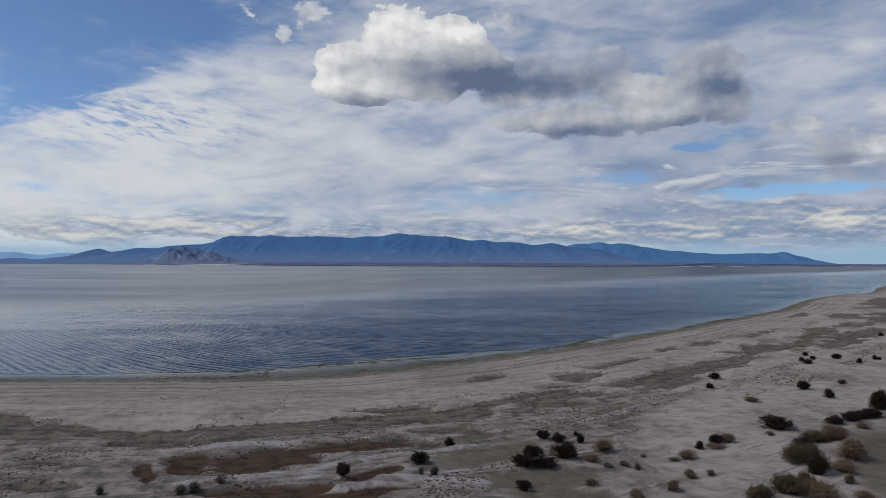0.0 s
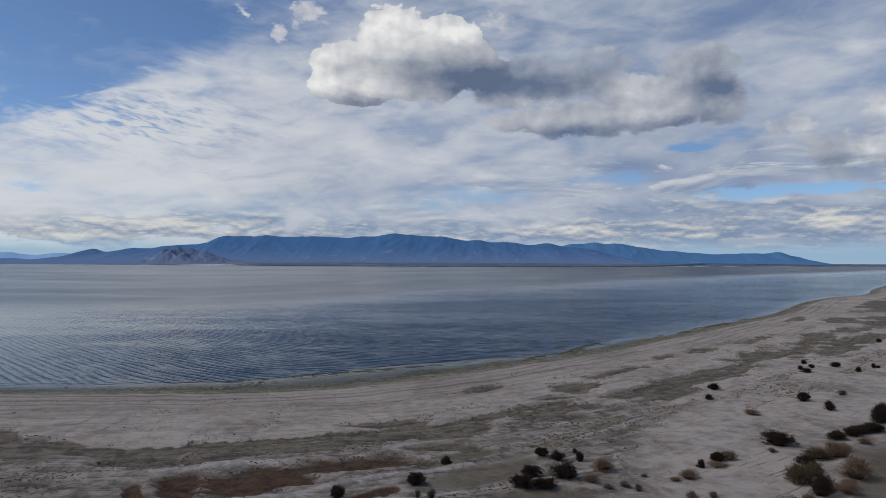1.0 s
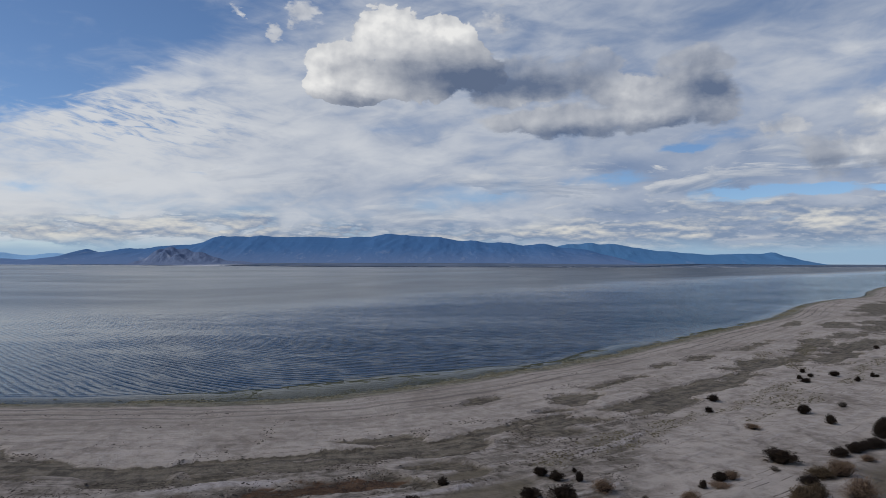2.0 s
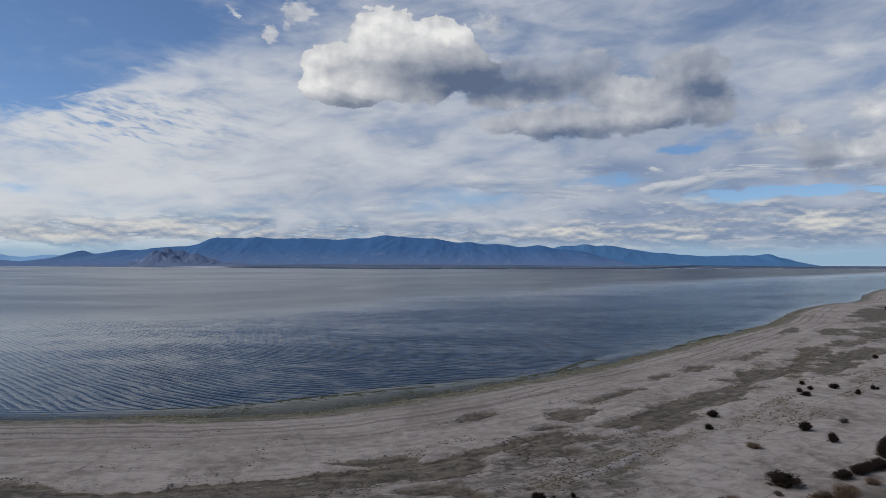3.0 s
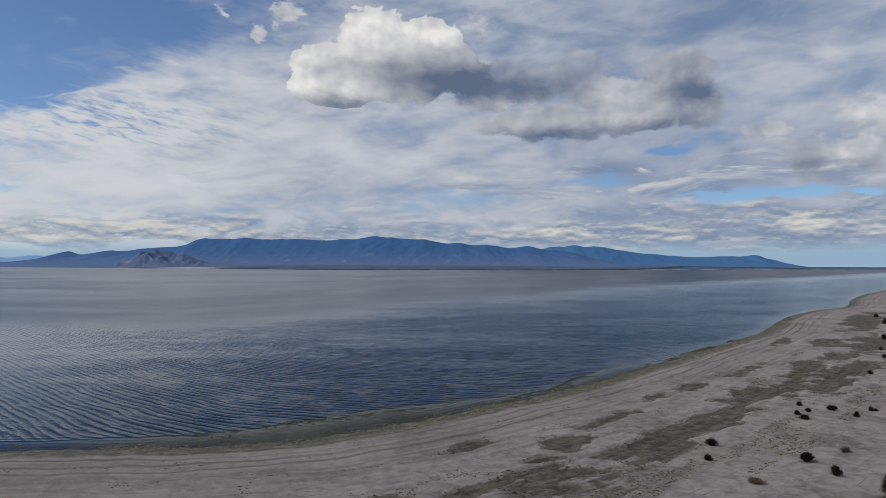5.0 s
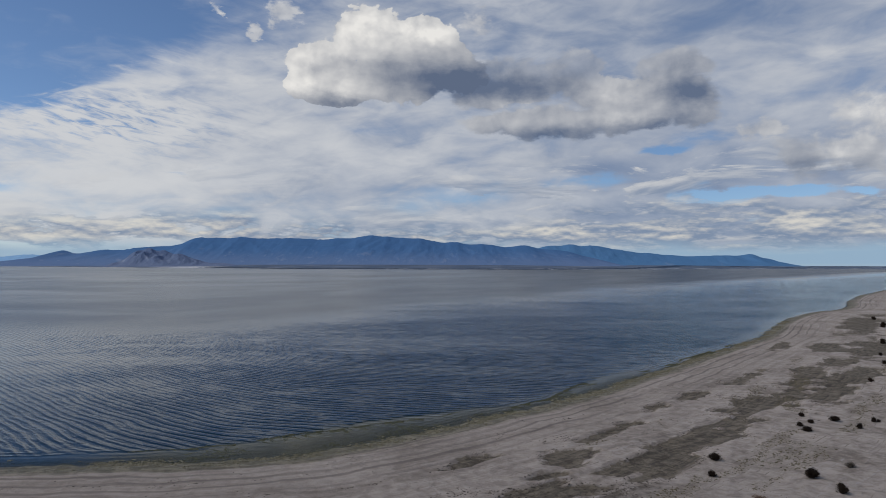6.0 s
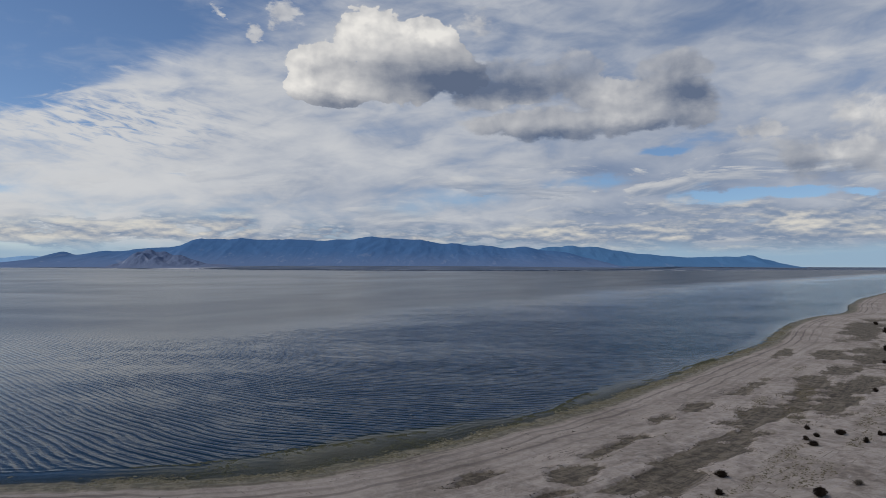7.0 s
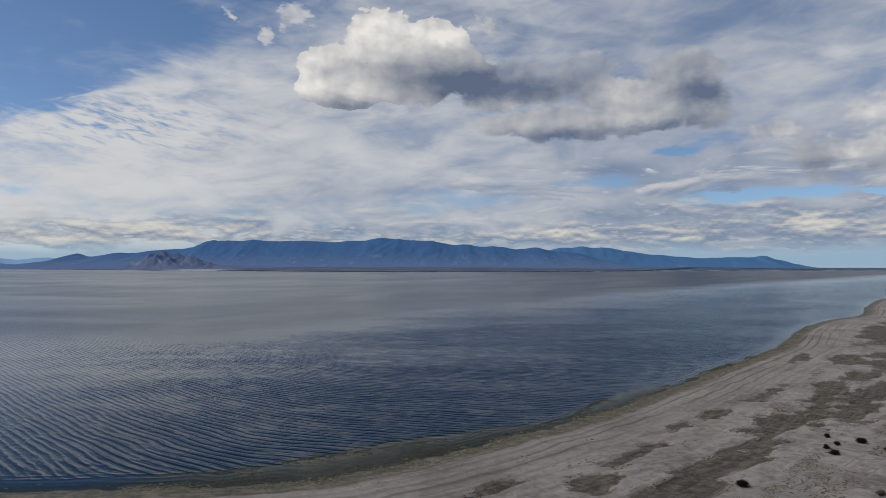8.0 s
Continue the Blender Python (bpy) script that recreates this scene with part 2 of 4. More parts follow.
    flake_a, flake_b = flake(0.0), flake(0.35)
    flakes = net.mul(net.step(0.49, 0.56, net.sub(flake_a, net.mul(gaps, 0.3))), net.step(1.0, 2.2, el), net.step(9.5, 6.0, net.sub(el, net.mul(net.step(0.0, 20.0, az), 2.0))), net.step(-20.0, 8.0, az, 0.35, 0.85))
    flake_light = net.add(0.42, net.mul(net.sub(flake_a, flake_b), 3.2), net.mul(banks, 0.8), net.mul(west, 0.3), net.mul(net.sub(0.56, flake_a), 0.9))
    flake_colour = net.mix((0.220, 0.280, 0.395), (0.62, 0.63, 0.645), net.step(-0.1, 1.1, flake_light))

    colour = net.mix(net.mix(veil_colour, flake_colour, flakes), low_colour, low_mask)
    veil = net.m("MAXIMUM", veil, flakes)
    colour = net.mix(colour, heap_colour, heap_mask)
    haze = net.mul(net.step(2.3, 0.9, net.add(el, net.mul(cloudy, 1.6))), net.step(12.0, 24.0, az, 0.93, 0.99))
    colour = net.mix(colour, (0.29, 0.43, 0.58), haze)
    cover = net.m("MAXIMUM", net.m("MAXIMUM", net.mul(veil, 0.96), net.mul(low_mask, 0.96)), net.m("MAXIMUM", heap_mask, haze))
    cover = net.mul(cover, net.step(-1.0, 0.3, el))
    cloud = net.node("ShaderNodeBackground", Color=colour, Strength=1.0)
    both = tree.nodes.new("ShaderNodeMixShader")
    net.put(both.inputs[0], cover)
    net.put(both.inputs[1], clear.outputs[0])
    net.put(both.inputs[2], cloud.outputs[0])
    out = tree.nodes.new("ShaderNodeOutputWorld")
    net.put(out.inputs[0], both.outputs[0])
    world.cycles.sampling_method = "MANUAL"
    world.cycles.sample_map_resolution = 1024


make_world()
sun_data = bpy.data.lights.new("sun", "SUN")
sun_data.energy, sun_data.angle, sun_data.color = 1.8, radians(45), (1.0, 0.95, 0.87)
sun = new("sun", sun_data)
sun.matrix_world = look((0, 0, 60), (-math.sin(radians(SUN_AZ)) * 60, -math.cos(radians(SUN_AZ)) * 60, 60 - 60 * math.tan(radians(SUN_EL))))

# ---- materials ----


def material(name):
    mat = bpy.data.materials.new(name)
    mat.use_nodes = True
    tree = mat.node_tree
    return mat, Net(tree), tree.nodes["Principled BSDF"]


def attribute(net, name):
    n = net.tree.nodes.new("ShaderNodeAttribute")
    n.attribute_name = name
    return n.outputs["Fac"]


def bump(net, shader, height, strength, distance):
    n = net.node("ShaderNodeBump", Height=height, Strength=strength, Distance=distance)
    net.put(shader.inputs["Normal"], n.outputs[0])


def ground_material():
    mat, net, shader = material("salt_crust_beach")
    place = net.tree.nodes.new("ShaderNodeTexCoord").outputs["Object"]
    shore, along = attribute(net, "shore"), attribute(net, "along")
    banded = net.xyz(net.mul(along, 0.055), net.mul(shore, 1.0))
    broad, grain, fine = net.noise(place, 0.12, 5.0, 0.6, 0.4), net.noise(place, 1.3, 9.0, 0.70, 0.5), net.noise(place, 7.0, 6.0, 0.75)
    streak, thread = net.noise(banded, 0.9, 8.0, 0.66, 0.6), net.noise(net.xyz(net.mul(along, 0.75), net.mul(shore, 1.9)), 1.0, 8.0, 0.7, 0.7)
    patchwork = net.noise(place, 0.45, 8.0, 0.66, 0.8)
    behind = net.step(10.0, 18.0, shore)
    streak = net.add(net.mul(streak, net.sub(1.0, behind)), net.mul(patchwork, behind))
    mottled = net.add(net.mul(broad, 0.30), net.mul(grain, 0.36), net.mul(streak, 0.34))
    spread = net.step(4.0, 15.0, shore, 0.17, 0.085)
    colour = net.mix((0.215, 0.178, 0.146), (0.49, 0.420, 0.362), net.step(net.sub(0.47, spread), net.add(0.49, spread), mottled))
    specks = net.step(0.26, 0.14, net.voronoi(net.xyz(net.mul(along, 3.2), net.mul(shore, 5.5)), 1.0))
    specks = net.mul(specks, net.step(0.47, 0.60, net.add(net.mul(streak, 0.55), net.mul(broad, 0.45))), net.step(1.5, 5.0, shore))
    # older, browner ground behind the beach
    inner = net.step(0.2, 0.8, net.add(attribute(net, "inner"), net.mul(net.sub(grain, 0.5), 0.5)))
    colour = net.mix(colour, net.mix((0.120, 0.099, 0.076), (0.41, 0.35, 0.30), net.step(0.40, 0.60, net.add(net.mul(grain, 0.5), net.mul(thread, 0.25), net.mul(patchwork, 0.25)))), inner)
    # drift lines parallel to the water
    ripple = net.m("SINE", net.add(net.mul(shore, 4.4), net.mul(net.noise(banded, 0.3, 3.0), 10.0)))
    lines = net.mul(net.step(0.45, 0.98, ripple), net.step(11.0, 4.0, shore), net.step(0.34, 0.54, net.noise(banded, 0.6, 4.0)))
    colour = net.mix(colour, (0.11, 0.09, 0.083), net.mul(lines, net.step(0.20, 0.50, grain), 0.62))
    salt = net.mul(net.step(0.56, 0.66, thread), net.step(0.46, 0.56, grain))
    colour = net.mix(colour, (0.50, 0.45, 0.43), net.mul(salt, net.step(8.0, 16.0, shore), 0.6))
    flecks = net.mul(net.step(0.60, 0.68, fine), net.step(0.54, 0.64, streak))
    colour = net.mix(colour, (0.075, 0.060, 0.050), net.mul(flecks, 0.75))
    colour = net.mix(colour, (0.060, 0.048, 0.038), net.mul(specks, 0.8))
    edge = net.mul(net.sub(grain, 0.5), 0.9)
    mud = net.step(0.06, 0.30, net.add(attribute(net, "mud"), edge, net.mul(net.sub(thread, 0.5), 1.3)))
    mud_colour = net.mix((0.048, 0.038, 0.025), (0.215, 0.178, 0.128), net.step(0.42, 0.59, net.add(net.mul(grain, 0.4), net.mul(fine, 0.2), net.mul(thread, 0.4))))
    colour = net.mix(colour, mud_colour, net.mul(mud, 0.90))
    olive = net.step(0.02, 0.42, net.add(attribute(net, "olive"), net.mul(edge, 0.7)))
    colour = net.mix(colour, net.mix((0.115, 0.092, 0.060), (0.20, 0.166, 0.118), net.step(0.35, 0.65, net.add(net.mul(broad, 0.6), net.mul(grain, 0.4)))), net.mul(olive, 0.85))
    rust = net.step(0.0, 0.34, net.add(attribute(net, "rust"), net.mul(edge, 1.3), net.mul(net.sub(thread, 0.5), 1.2)))
    rust_colour = net.mix((0.026, 0.014, 0.007), (0.120, 0.058, 0.026), net.step(0.36, 0.64, net.add(net.mul(grain, 0.6), net.mul(fine, 0.4))))
    colour = net.mix(colour, rust_colour, net.mul(rust, 0.93))
    bank = net.step(-0.05, 0.35, net.add(attribute(net, "bank"), net.mul(edge, 0.6)))
    colour = net.mix(colour, net.mix((0.30, 0.26, 0.235), (0.52, 0.46, 0.43), net.step(0.38, 0.6, grain)), net.mul(bank, 0.85))
    green = net.mul(net.step(-0.1, 0.4, attribute(net, "green")), net.step(0.46, 0.60, net.add(net.mul(fine, 0.5), net.mul(grain, 0.5))))
    colour = net.mix(colour, (0.115, 0.098, 0.050), net.mul(green, 0.7))
    # algae and wet rim at the water
    rim = net.step(3.0, 1.5, net.add(shore, net.mul(net.sub(streak, 0.5), 2.6)))
    colour = net.mix(colour, net.mix((0.075, 0.070, 0.036), (0.23, 0.20, 0.125), net.step(0.4, 0.62, grain)), net.mul(rim, 0.85))
    bed = net.step(0.10, -0.35, shore)
    weedy = net.step(0.45, 0.62, net.add(net.mul(grain, 0.6), net.mul(thread, 0.4)))
    colour = net.mix(colour, net.mix((0.020, 0.027, 0.017), (0.060, 0.062, 0.030), weedy), net.mul(bed, 0.95))
    # the far plain, pale flats in brush, its soil blued to stand for distance haze
    across = net.node("ShaderNodeSeparateXYZ", Vector=place)
    depth = across.outputs[1]
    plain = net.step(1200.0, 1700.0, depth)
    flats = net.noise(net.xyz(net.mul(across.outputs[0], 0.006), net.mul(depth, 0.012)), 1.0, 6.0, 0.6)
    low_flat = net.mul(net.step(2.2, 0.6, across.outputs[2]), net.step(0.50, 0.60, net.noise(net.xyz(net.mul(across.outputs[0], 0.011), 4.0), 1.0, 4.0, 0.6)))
    hazed_plain = net.mix((0.065, 0.095, 0.145), (0.19, 0.22, 0.28), net.step(0.45, 0.68, flats))
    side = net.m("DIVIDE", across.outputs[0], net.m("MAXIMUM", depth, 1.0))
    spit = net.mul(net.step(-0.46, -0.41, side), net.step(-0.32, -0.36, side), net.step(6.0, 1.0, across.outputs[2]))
    hazed_plain = net.mix(hazed_plain, (0.62, 0.62, 0.64), net.m("MAXIMUM", net.mul(low_flat, 0.8), net.mul(spit, 0.85)))
    colour = net.mix(colour, hazed_plain, plain)
    net.put(shader.inputs["Base Color"], colour)
    net.put(shader.inputs["Roughness"], net.sub(0.95, net.mul(net.m("MAXIMUM", rim, net.mul(mud, 0.3)), 0.35)))
    shader.inputs["Specular IOR Level"].default_value = 0.2
    bump(net, shader, net.add(net.mul(grain, 0.7), net.mul(fine, 0.25), net.mul(thread, 0.6)), 1.0, 0.28)
    return mat


def water_material():
    mat, net, shader = material("lake_water")
    place = net.tree.nodes.new("ShaderNodeTexCoord").outputs["Object"]
    shore = attribute(net, "shore")
    off = net.mul(shore, -1.0)
    # wind ripples out on the lake, and those that have swung round to meet the beach
    across = net.node("ShaderNodeSeparateXYZ", Vector=place)
    X, Y = across.outputs[0], across.outputs[1]

    def train(phase, length, wobble, seed):
        """Long crested ripples: sharp tops, in loose groups."""
        bent = net.add(phase, net.mul(net.noise(net.xyz(net.mul(X, 0.10), net.mul(Y, 0.10), seed), 1.0, 3.0, 0.5), wobble))
        top = net.add(0.5, net.mul(net.m("SINE", net.mul(bent, 6.2832 / length)), 0.5))
        group = net.step(0.34, 0.60, net.noise(net.xyz(net.mul(X, 0.30), net.mul(Y, 0.22), seed + 4.0), 1.0, 5.0, 0.6))
        return net.mul(net.m("POWER", top, 2.0), net.add(0.30, net.mul(group, 0.70)), length * 0.13)

    bow = net.m("MAXIMUM", net.m("MINIMUM", X, 60.0), -150.0)
    # crests lie across the view in the middle and swing towards the beach in the west
    swing = net.m("LOGARITHM", net.add(1.0, net.m("EXPONENT", net.mul(net.add(bow, 20.0), -0.2))), 2.71828)
    slant = net.add(net.mul(net.m("MINIMUM", X, 60.0), 0.15), net.mul(swing, -3.0), net.mul(Y, 0.75))
    steep = net.add(net.mul(X, 0.22), net.mul(Y, 0.97))
    lake = net.add(train(slant, 0.74, 1.8, 1.0), net.mul(train(slant, 1.2, 1.8, 2.0), 0.28), net.mul(train(steep, 0.70, 3.0, 3.0), net.step(-22.0, -4.0, X, 0.0, 0.40)))
    near = net.mul(train(off, 0.8, 3.0, 6.0), 0.6)
    turn = net.step(1.6, 4.5, off)
    gust = net.noise(net.xyz(net.mul(X, 0.022), net.mul(Y, 0.05)), 1.0, 4.0, 0.55, 0.4)
    patchy = net.step(0.34, 0.66, gust)

    # the still, weedy shallows: widest in the bay
    def bump_at(x, width):
        return net.m("POWER", 2.718, net.mul(net.m("POWER", net.mul(net.sub(X, x), 1 / width), 2.0), -1.0))

    wide = net.add(2.6, net.mul(bump_at(-8.0, 8.0), 3.0), net.step(2.0, 10.0, X, 0.0, -1.5), net.mul(bump_at(17.0, 5.0), 2.2), net.mul(net.sub(net.noise(place, 0.35, 5.0, 0.6), 0.5), 2.4))
    calm = net.step(-0.3, 0.4, net.sub(off, wide))
    shallow = net.mul(net.step(1.5, -1.0, net.sub(off, wide)), net.step(-26.0, -18.0, X))
    waves = net.add(net.mul(lake, net.add(0.15, net.mul(turn, 0.85))), net.mul(near, net.sub(1.0, turn)), net.mul(net.noise(place, 4.0, 3.0, 0.6), 0.03))
    height = net.mul(waves, net.add(0.10, net.mul(calm, 0.90)), net.add(0.5, net.mul(patchy, 0.95)), net.step(130.0, 20.0, off, 0.0, 1.0), net.step(-34.0, -14.0, X, 0.62, 1.0))
    # long slicks, drawn wider the farther out they lie
    out = net.m("LOGARITHM", net.add(net.m("MAXIMUM", off, 0.0), 30.0), 2.71828)
    slicks = net.noise(net.xyz(net.m("DIVIDE", net.mul(X, 5.0), net.add(net.m("MAXIMUM", off, 0.0), 120.0)), net.mul(out, 5.0)), 1.0, 5.0, 0.6, 0.5)
    fresh = net.noise(net.xyz(net.mul(X, 0.022), net.mul(out, 3.0), 8.0), 1.0, 4.0, 0.55, 0.4)
    ruffled = net.step(72.0, 165.0, net.add(off, net.mul(net.noise(place, 0.02, 5.0, 0.62), 44.0), net.mul(X, -0.13)))
    # far out only the near flanks of the waves are seen
    flank = net.mul(ruffled, net.step(-150.0, 350.0, X, -0.05, -0.115))
    lean = net.node("ShaderNodeBump", Height=height, Strength=1.0, Distance=1.0, Normal=net.v("NORMALIZE", net.xyz(0.0, flank, 1.0)))
    net.put(shader.inputs["Normal"], lean.outputs[0])
    net.put(shader.inputs["Roughness"], net.add(0.06, net.mul(ruffled, net.step(0.30, 0.70, slicks, 0.09, 0.14)), net.mul(fresh, 0.06)))
    weed = net.mul(net.step(0.52, 0.62, net.noise(net.xyz(net.mul(X, 0.5), Y), 0.9, 6.0, 0.65)), net.step(0.3, -0.6, net.sub(off, wide)), net.step(-22.0, -14.0, X))
    deep = net.mix((0.005, 0.021, 0.040), (0.012, 0.020, 0.012), shallow)
    net.put(shader.inputs["Base Color"], net.mix(deep, (0.050, 0.054, 0.027), net.mul(weed, 0.8)))
    shader.inputs["IOR"].default_value = 1.333
    net.put(shader.inputs["Specular IOR Level"], net.sub(0.20, net.add(net.mul(calm, net.step(60.0, 12.0, off, 0.0, 0.055)), net.mul(shallow, 0.06), net.mul(ruffled, net.step(-100.0, 250.0, X, 0.0, 0.08)))))
    net.put(shader.inputs["Alpha"], net.add(0.40, net.mul(net.step(0.1, wide, off), 0.60)))
    return mat


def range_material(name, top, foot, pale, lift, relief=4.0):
    """Bare rock, the haze of kilometres of air put into its colour; lift: height at which the foot's tone ends."""
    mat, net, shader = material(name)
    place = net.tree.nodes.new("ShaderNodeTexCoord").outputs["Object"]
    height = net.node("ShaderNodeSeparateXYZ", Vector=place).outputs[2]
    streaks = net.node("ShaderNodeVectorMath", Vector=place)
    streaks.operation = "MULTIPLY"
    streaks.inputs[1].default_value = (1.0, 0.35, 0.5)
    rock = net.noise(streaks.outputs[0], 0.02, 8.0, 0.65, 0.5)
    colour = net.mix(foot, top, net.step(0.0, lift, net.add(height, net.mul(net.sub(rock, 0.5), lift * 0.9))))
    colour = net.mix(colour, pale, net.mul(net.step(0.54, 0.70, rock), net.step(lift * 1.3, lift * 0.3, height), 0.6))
    net.put(shader.inputs["Base Color"], colour)
    shader.inputs["Roughness"].default_value = 1.0
    shader.inputs["Specular IOR Level"].default_value = 0.0
    bump(net, shader, rock, 0.8, relief)
    return mat


def plant_material(name, dark, light, scale=14.0):
    mat, net, shader = material(name)
    place = net.tree.nodes.new("ShaderNodeTexCoord").outputs["Object"]
    island = net.tree.nodes.new("ShaderNodeNewGeometry").outputs["Random Per Island"]
    whole = net.tree.nodes.new("ShaderNodeObjectInfo").outputs["Random"]
    tone = net.add(net.mul(island, 0.55), net.mul(net.noise(place, scale, 3.0), 0.5), net.mul(whole, 0.25), -0.15)
    net.put(shader.inputs["Base Color"], net.mix(dark, light, net.m("MINIMUM", net.m("MAXIMUM", tone, 0.0), 1.0)))
    shader.inputs["Roughness"].default_value = 0.85
    shader.inputs["Specular IOR Level"].default_value = 0.2
    return mat


GROUND, WATER = ground_material(), water_material()
LEAF_DARK = plant_material("saltbush_leaf", (0.013, 0.008, 0.005), (0.052, 0.033, 0.020))
LEAF_OLIVE = plant_material("olive_leaf", (0.055, 0.039, 0.021), (0.190, 0.130, 0.075))
TWIG_BROWN = plant_material("dry_twig_brown", (0.140, 0.090, 0.056), (0.290, 0.190, 0.122))
TWIG_PALE = plant_material("dry_twig_grey", (0.11, 0.09, 0.07), (0.21, 0.18, 0.145))
BARK = plant_material("shrub_bark", (0.030, 0.022, 0.016), (0.080, 0.062, 0.048))
CLOD = plant_material("dark_clod", (0.034, 0.026, 0.019), (0.135, 0.108, 0.086), 4.0)
ALGAE = plant_material("shore_algae", (0.060, 0.055, 0.030), (0.30, 0.265, 0.18), 3.0)
WEED = plant_material("floating_weed", (0.012, 0.016, 0.008), (0.125, 0.120, 0.060), 1.2)
# far brush: haze over the lake is mixed into the leaf tones as blue
HAZED_BRUSH = plant_material("hazed_brush_leaf", (0.035, 0.055, 0.085), (0.07, 0.10, 0.15), 0.05)
GRASS = plant_material("salt_grass", (0.058, 0.047, 0.026), (0.17, 0.14, 0.085), 3.0)

# ---- ground and water ----
WATER_Z = -0.4
rng = np.random.default_rng(7)
TABLE = rng.random((64, 64))


def value_noise(x, y):
    xi, yi = np.floor(x).astype(int), np.floor(y).astype(int)
    u, v = x - xi, y - yi
    u, v = u * u * (3 - 2 * u), v * v * (3 - 2 * v)
    a, b = TABLE[xi % 64, yi % 64], TABLE[(xi + 1) % 64, yi % 64]
    c, d = TABLE[xi % 64, (yi + 1) % 64], TABLE[(xi + 1) % 64, (yi + 1) % 64]
    return (a * (1 - u) + b * u) * (1 - v) + (c * (1 - u) + d * u) * v


def fbm(x, y, octaves=4):
    total, size = 0.0, 0.5
    for n in range(octaves):
        total = total + size * (value_noise(x * 2**n + 17 * n, y * 2**n + 31 * n) - 0.5)
        size *= 0.5
    return total


def smooth(lo, hi, x):
    t = np.clip((x - lo) / (hi - lo), 0, 1)
    return t * t * (3 - 2 * t)


# the water's edge, left to right, as a smooth line through a few stations
EDGE = np.array([(-4500, 60), (-400, 52), (-90, 42.0), (-45, 42.2), (-29, 43.3), (-18, 44.8), (-12.5, 45.4), (-9, 47.0), (-5.6, 49.6), (-2, 52.8), (0.7, 55.2),
                 (6.8, 61.6), (15, 70.2), (21.5, 79), (28.5, 88), (43, 107), (55, 123), (78, 161), (99, 189), (117, 206), (146, 253), (190, 316), (430, 610), (1500, 1750), (4600, 4300)], float)


def edge_line():
    out = []
    for n in range(len(EDGE) - 1):
        p = [EDGE[min(max(n + k, 0), len(EDGE) - 1)] for k in (-1, 0, 1, 2)]
        size = np.hypot(*(p[2] - p[1]))
        for t in np.linspace(0, 1, int(np.clip(size / 0.6, 6, 36)), endpoint=False):
            m1 = (p[2] - p[0]) / max(np.hypot(*(p[2] - p[0])), 1e-6) * size
            m2 = (p[3] - p[1]) / max(np.hypot(*(p[3] - p[1])), 1e-6) * size
            out.append((2 * t**3 - 3 * t**2 + 1) * p[1] + (t**3 - 2 * t**2 + t) * m1 + (-2 * t**3 + 3 * t**2) * p[2] + (t**3 - t**2) * m2)
    out = np.array(out + [EDGE[-1]])
    way = np.gradient(out, axis=0)
    way /= np.hypot(*way.T)[:, None]
    run = np.r_[0, np.cumsum(np.hypot(*np.diff(out, axis=0).T))]
    return out + ((0.6 * fbm(run * 0.09, run * 0 + 0.5, 4) + 1.0 * fbm(run * 0.55, run * 0 + 7.5, 4)) * smooth(700, 200, np.abs(out[:, 0])))[:, None] * np.stack([way[:, 1], -way[:, 0]], -1)


LINE = edge_line()
LENGTHS = np.r_[0, np.cumsum(np.hypot(*np.diff(LINE, axis=0).T))]
START = LENGTHS[np.argmin(np.hypot(LINE[:, 0], LINE[:, 1] - 57))]


def shore_place(x, y):
    """Distance inland from the water's edge (minus: out on the water), and the way along it."""
    x, y = np.ravel(x), np.ravel(y)
    best, along, side = np.zeros(x.size), np.zeros(x.size), np.zeros(x.size)
    tile = np.floor(np.arcsinh(x / 20) * 4) * 1000 + np.floor(np.arcsinh((y - 40) / 20) * 4)
    order = np.argsort(tile, kind="stable")
    starts = np.r_[0, np.flatnonzero(np.diff(tile[order])) + 1, x.size]
    A, D = LINE[:-1], np.diff(LINE, axis=0)
    S = (D * D).sum(1)
    for lo, hi in zip(starts, starts[1:]):
        ids = order[lo:hi]
        px, py = x[ids], y[ids]
        mid = np.array(((px.min() + px.max()) / 2, (py.min() + py.max()) / 2))
        reach = np.hypot(px - mid[0], py - mid[1]).max()
        t = np.clip(((mid - A) * D).sum(1) / S, 0, 1)
        gap = np.hypot(*(mid - A - t[:, None] * D).T)
        some = np.flatnonzero(gap <= gap.min() + 2 * reach + 1e-6)
        a, v, size = A[some], D[some], S[some]
        ux, uy = px[:, None] - a[:, 0], py[:, None] - a[:, 1]
        t = np.clip((ux * v[:, 0] + uy * v[:, 1]) / size, 0, 1)
        qx, qy = ux - t * v[:, 0], uy - t * v[:, 1]
        far = qx * qx + qy * qy
        pick_one = (np.arange(len(ids)), far.argmin(1))
        n = some[pick_one[1]]
        best[ids] = far[pick_one]
        along[ids] = LENGTHS[n] + t[pick_one] * np.sqrt(S[n]) - START
        side[ids] = D[n, 1] * qx[pick_one] - D[n, 0] * qy[pick_one]
    return np.sqrt(best) * np.where(side >= 0, 1, -1), along


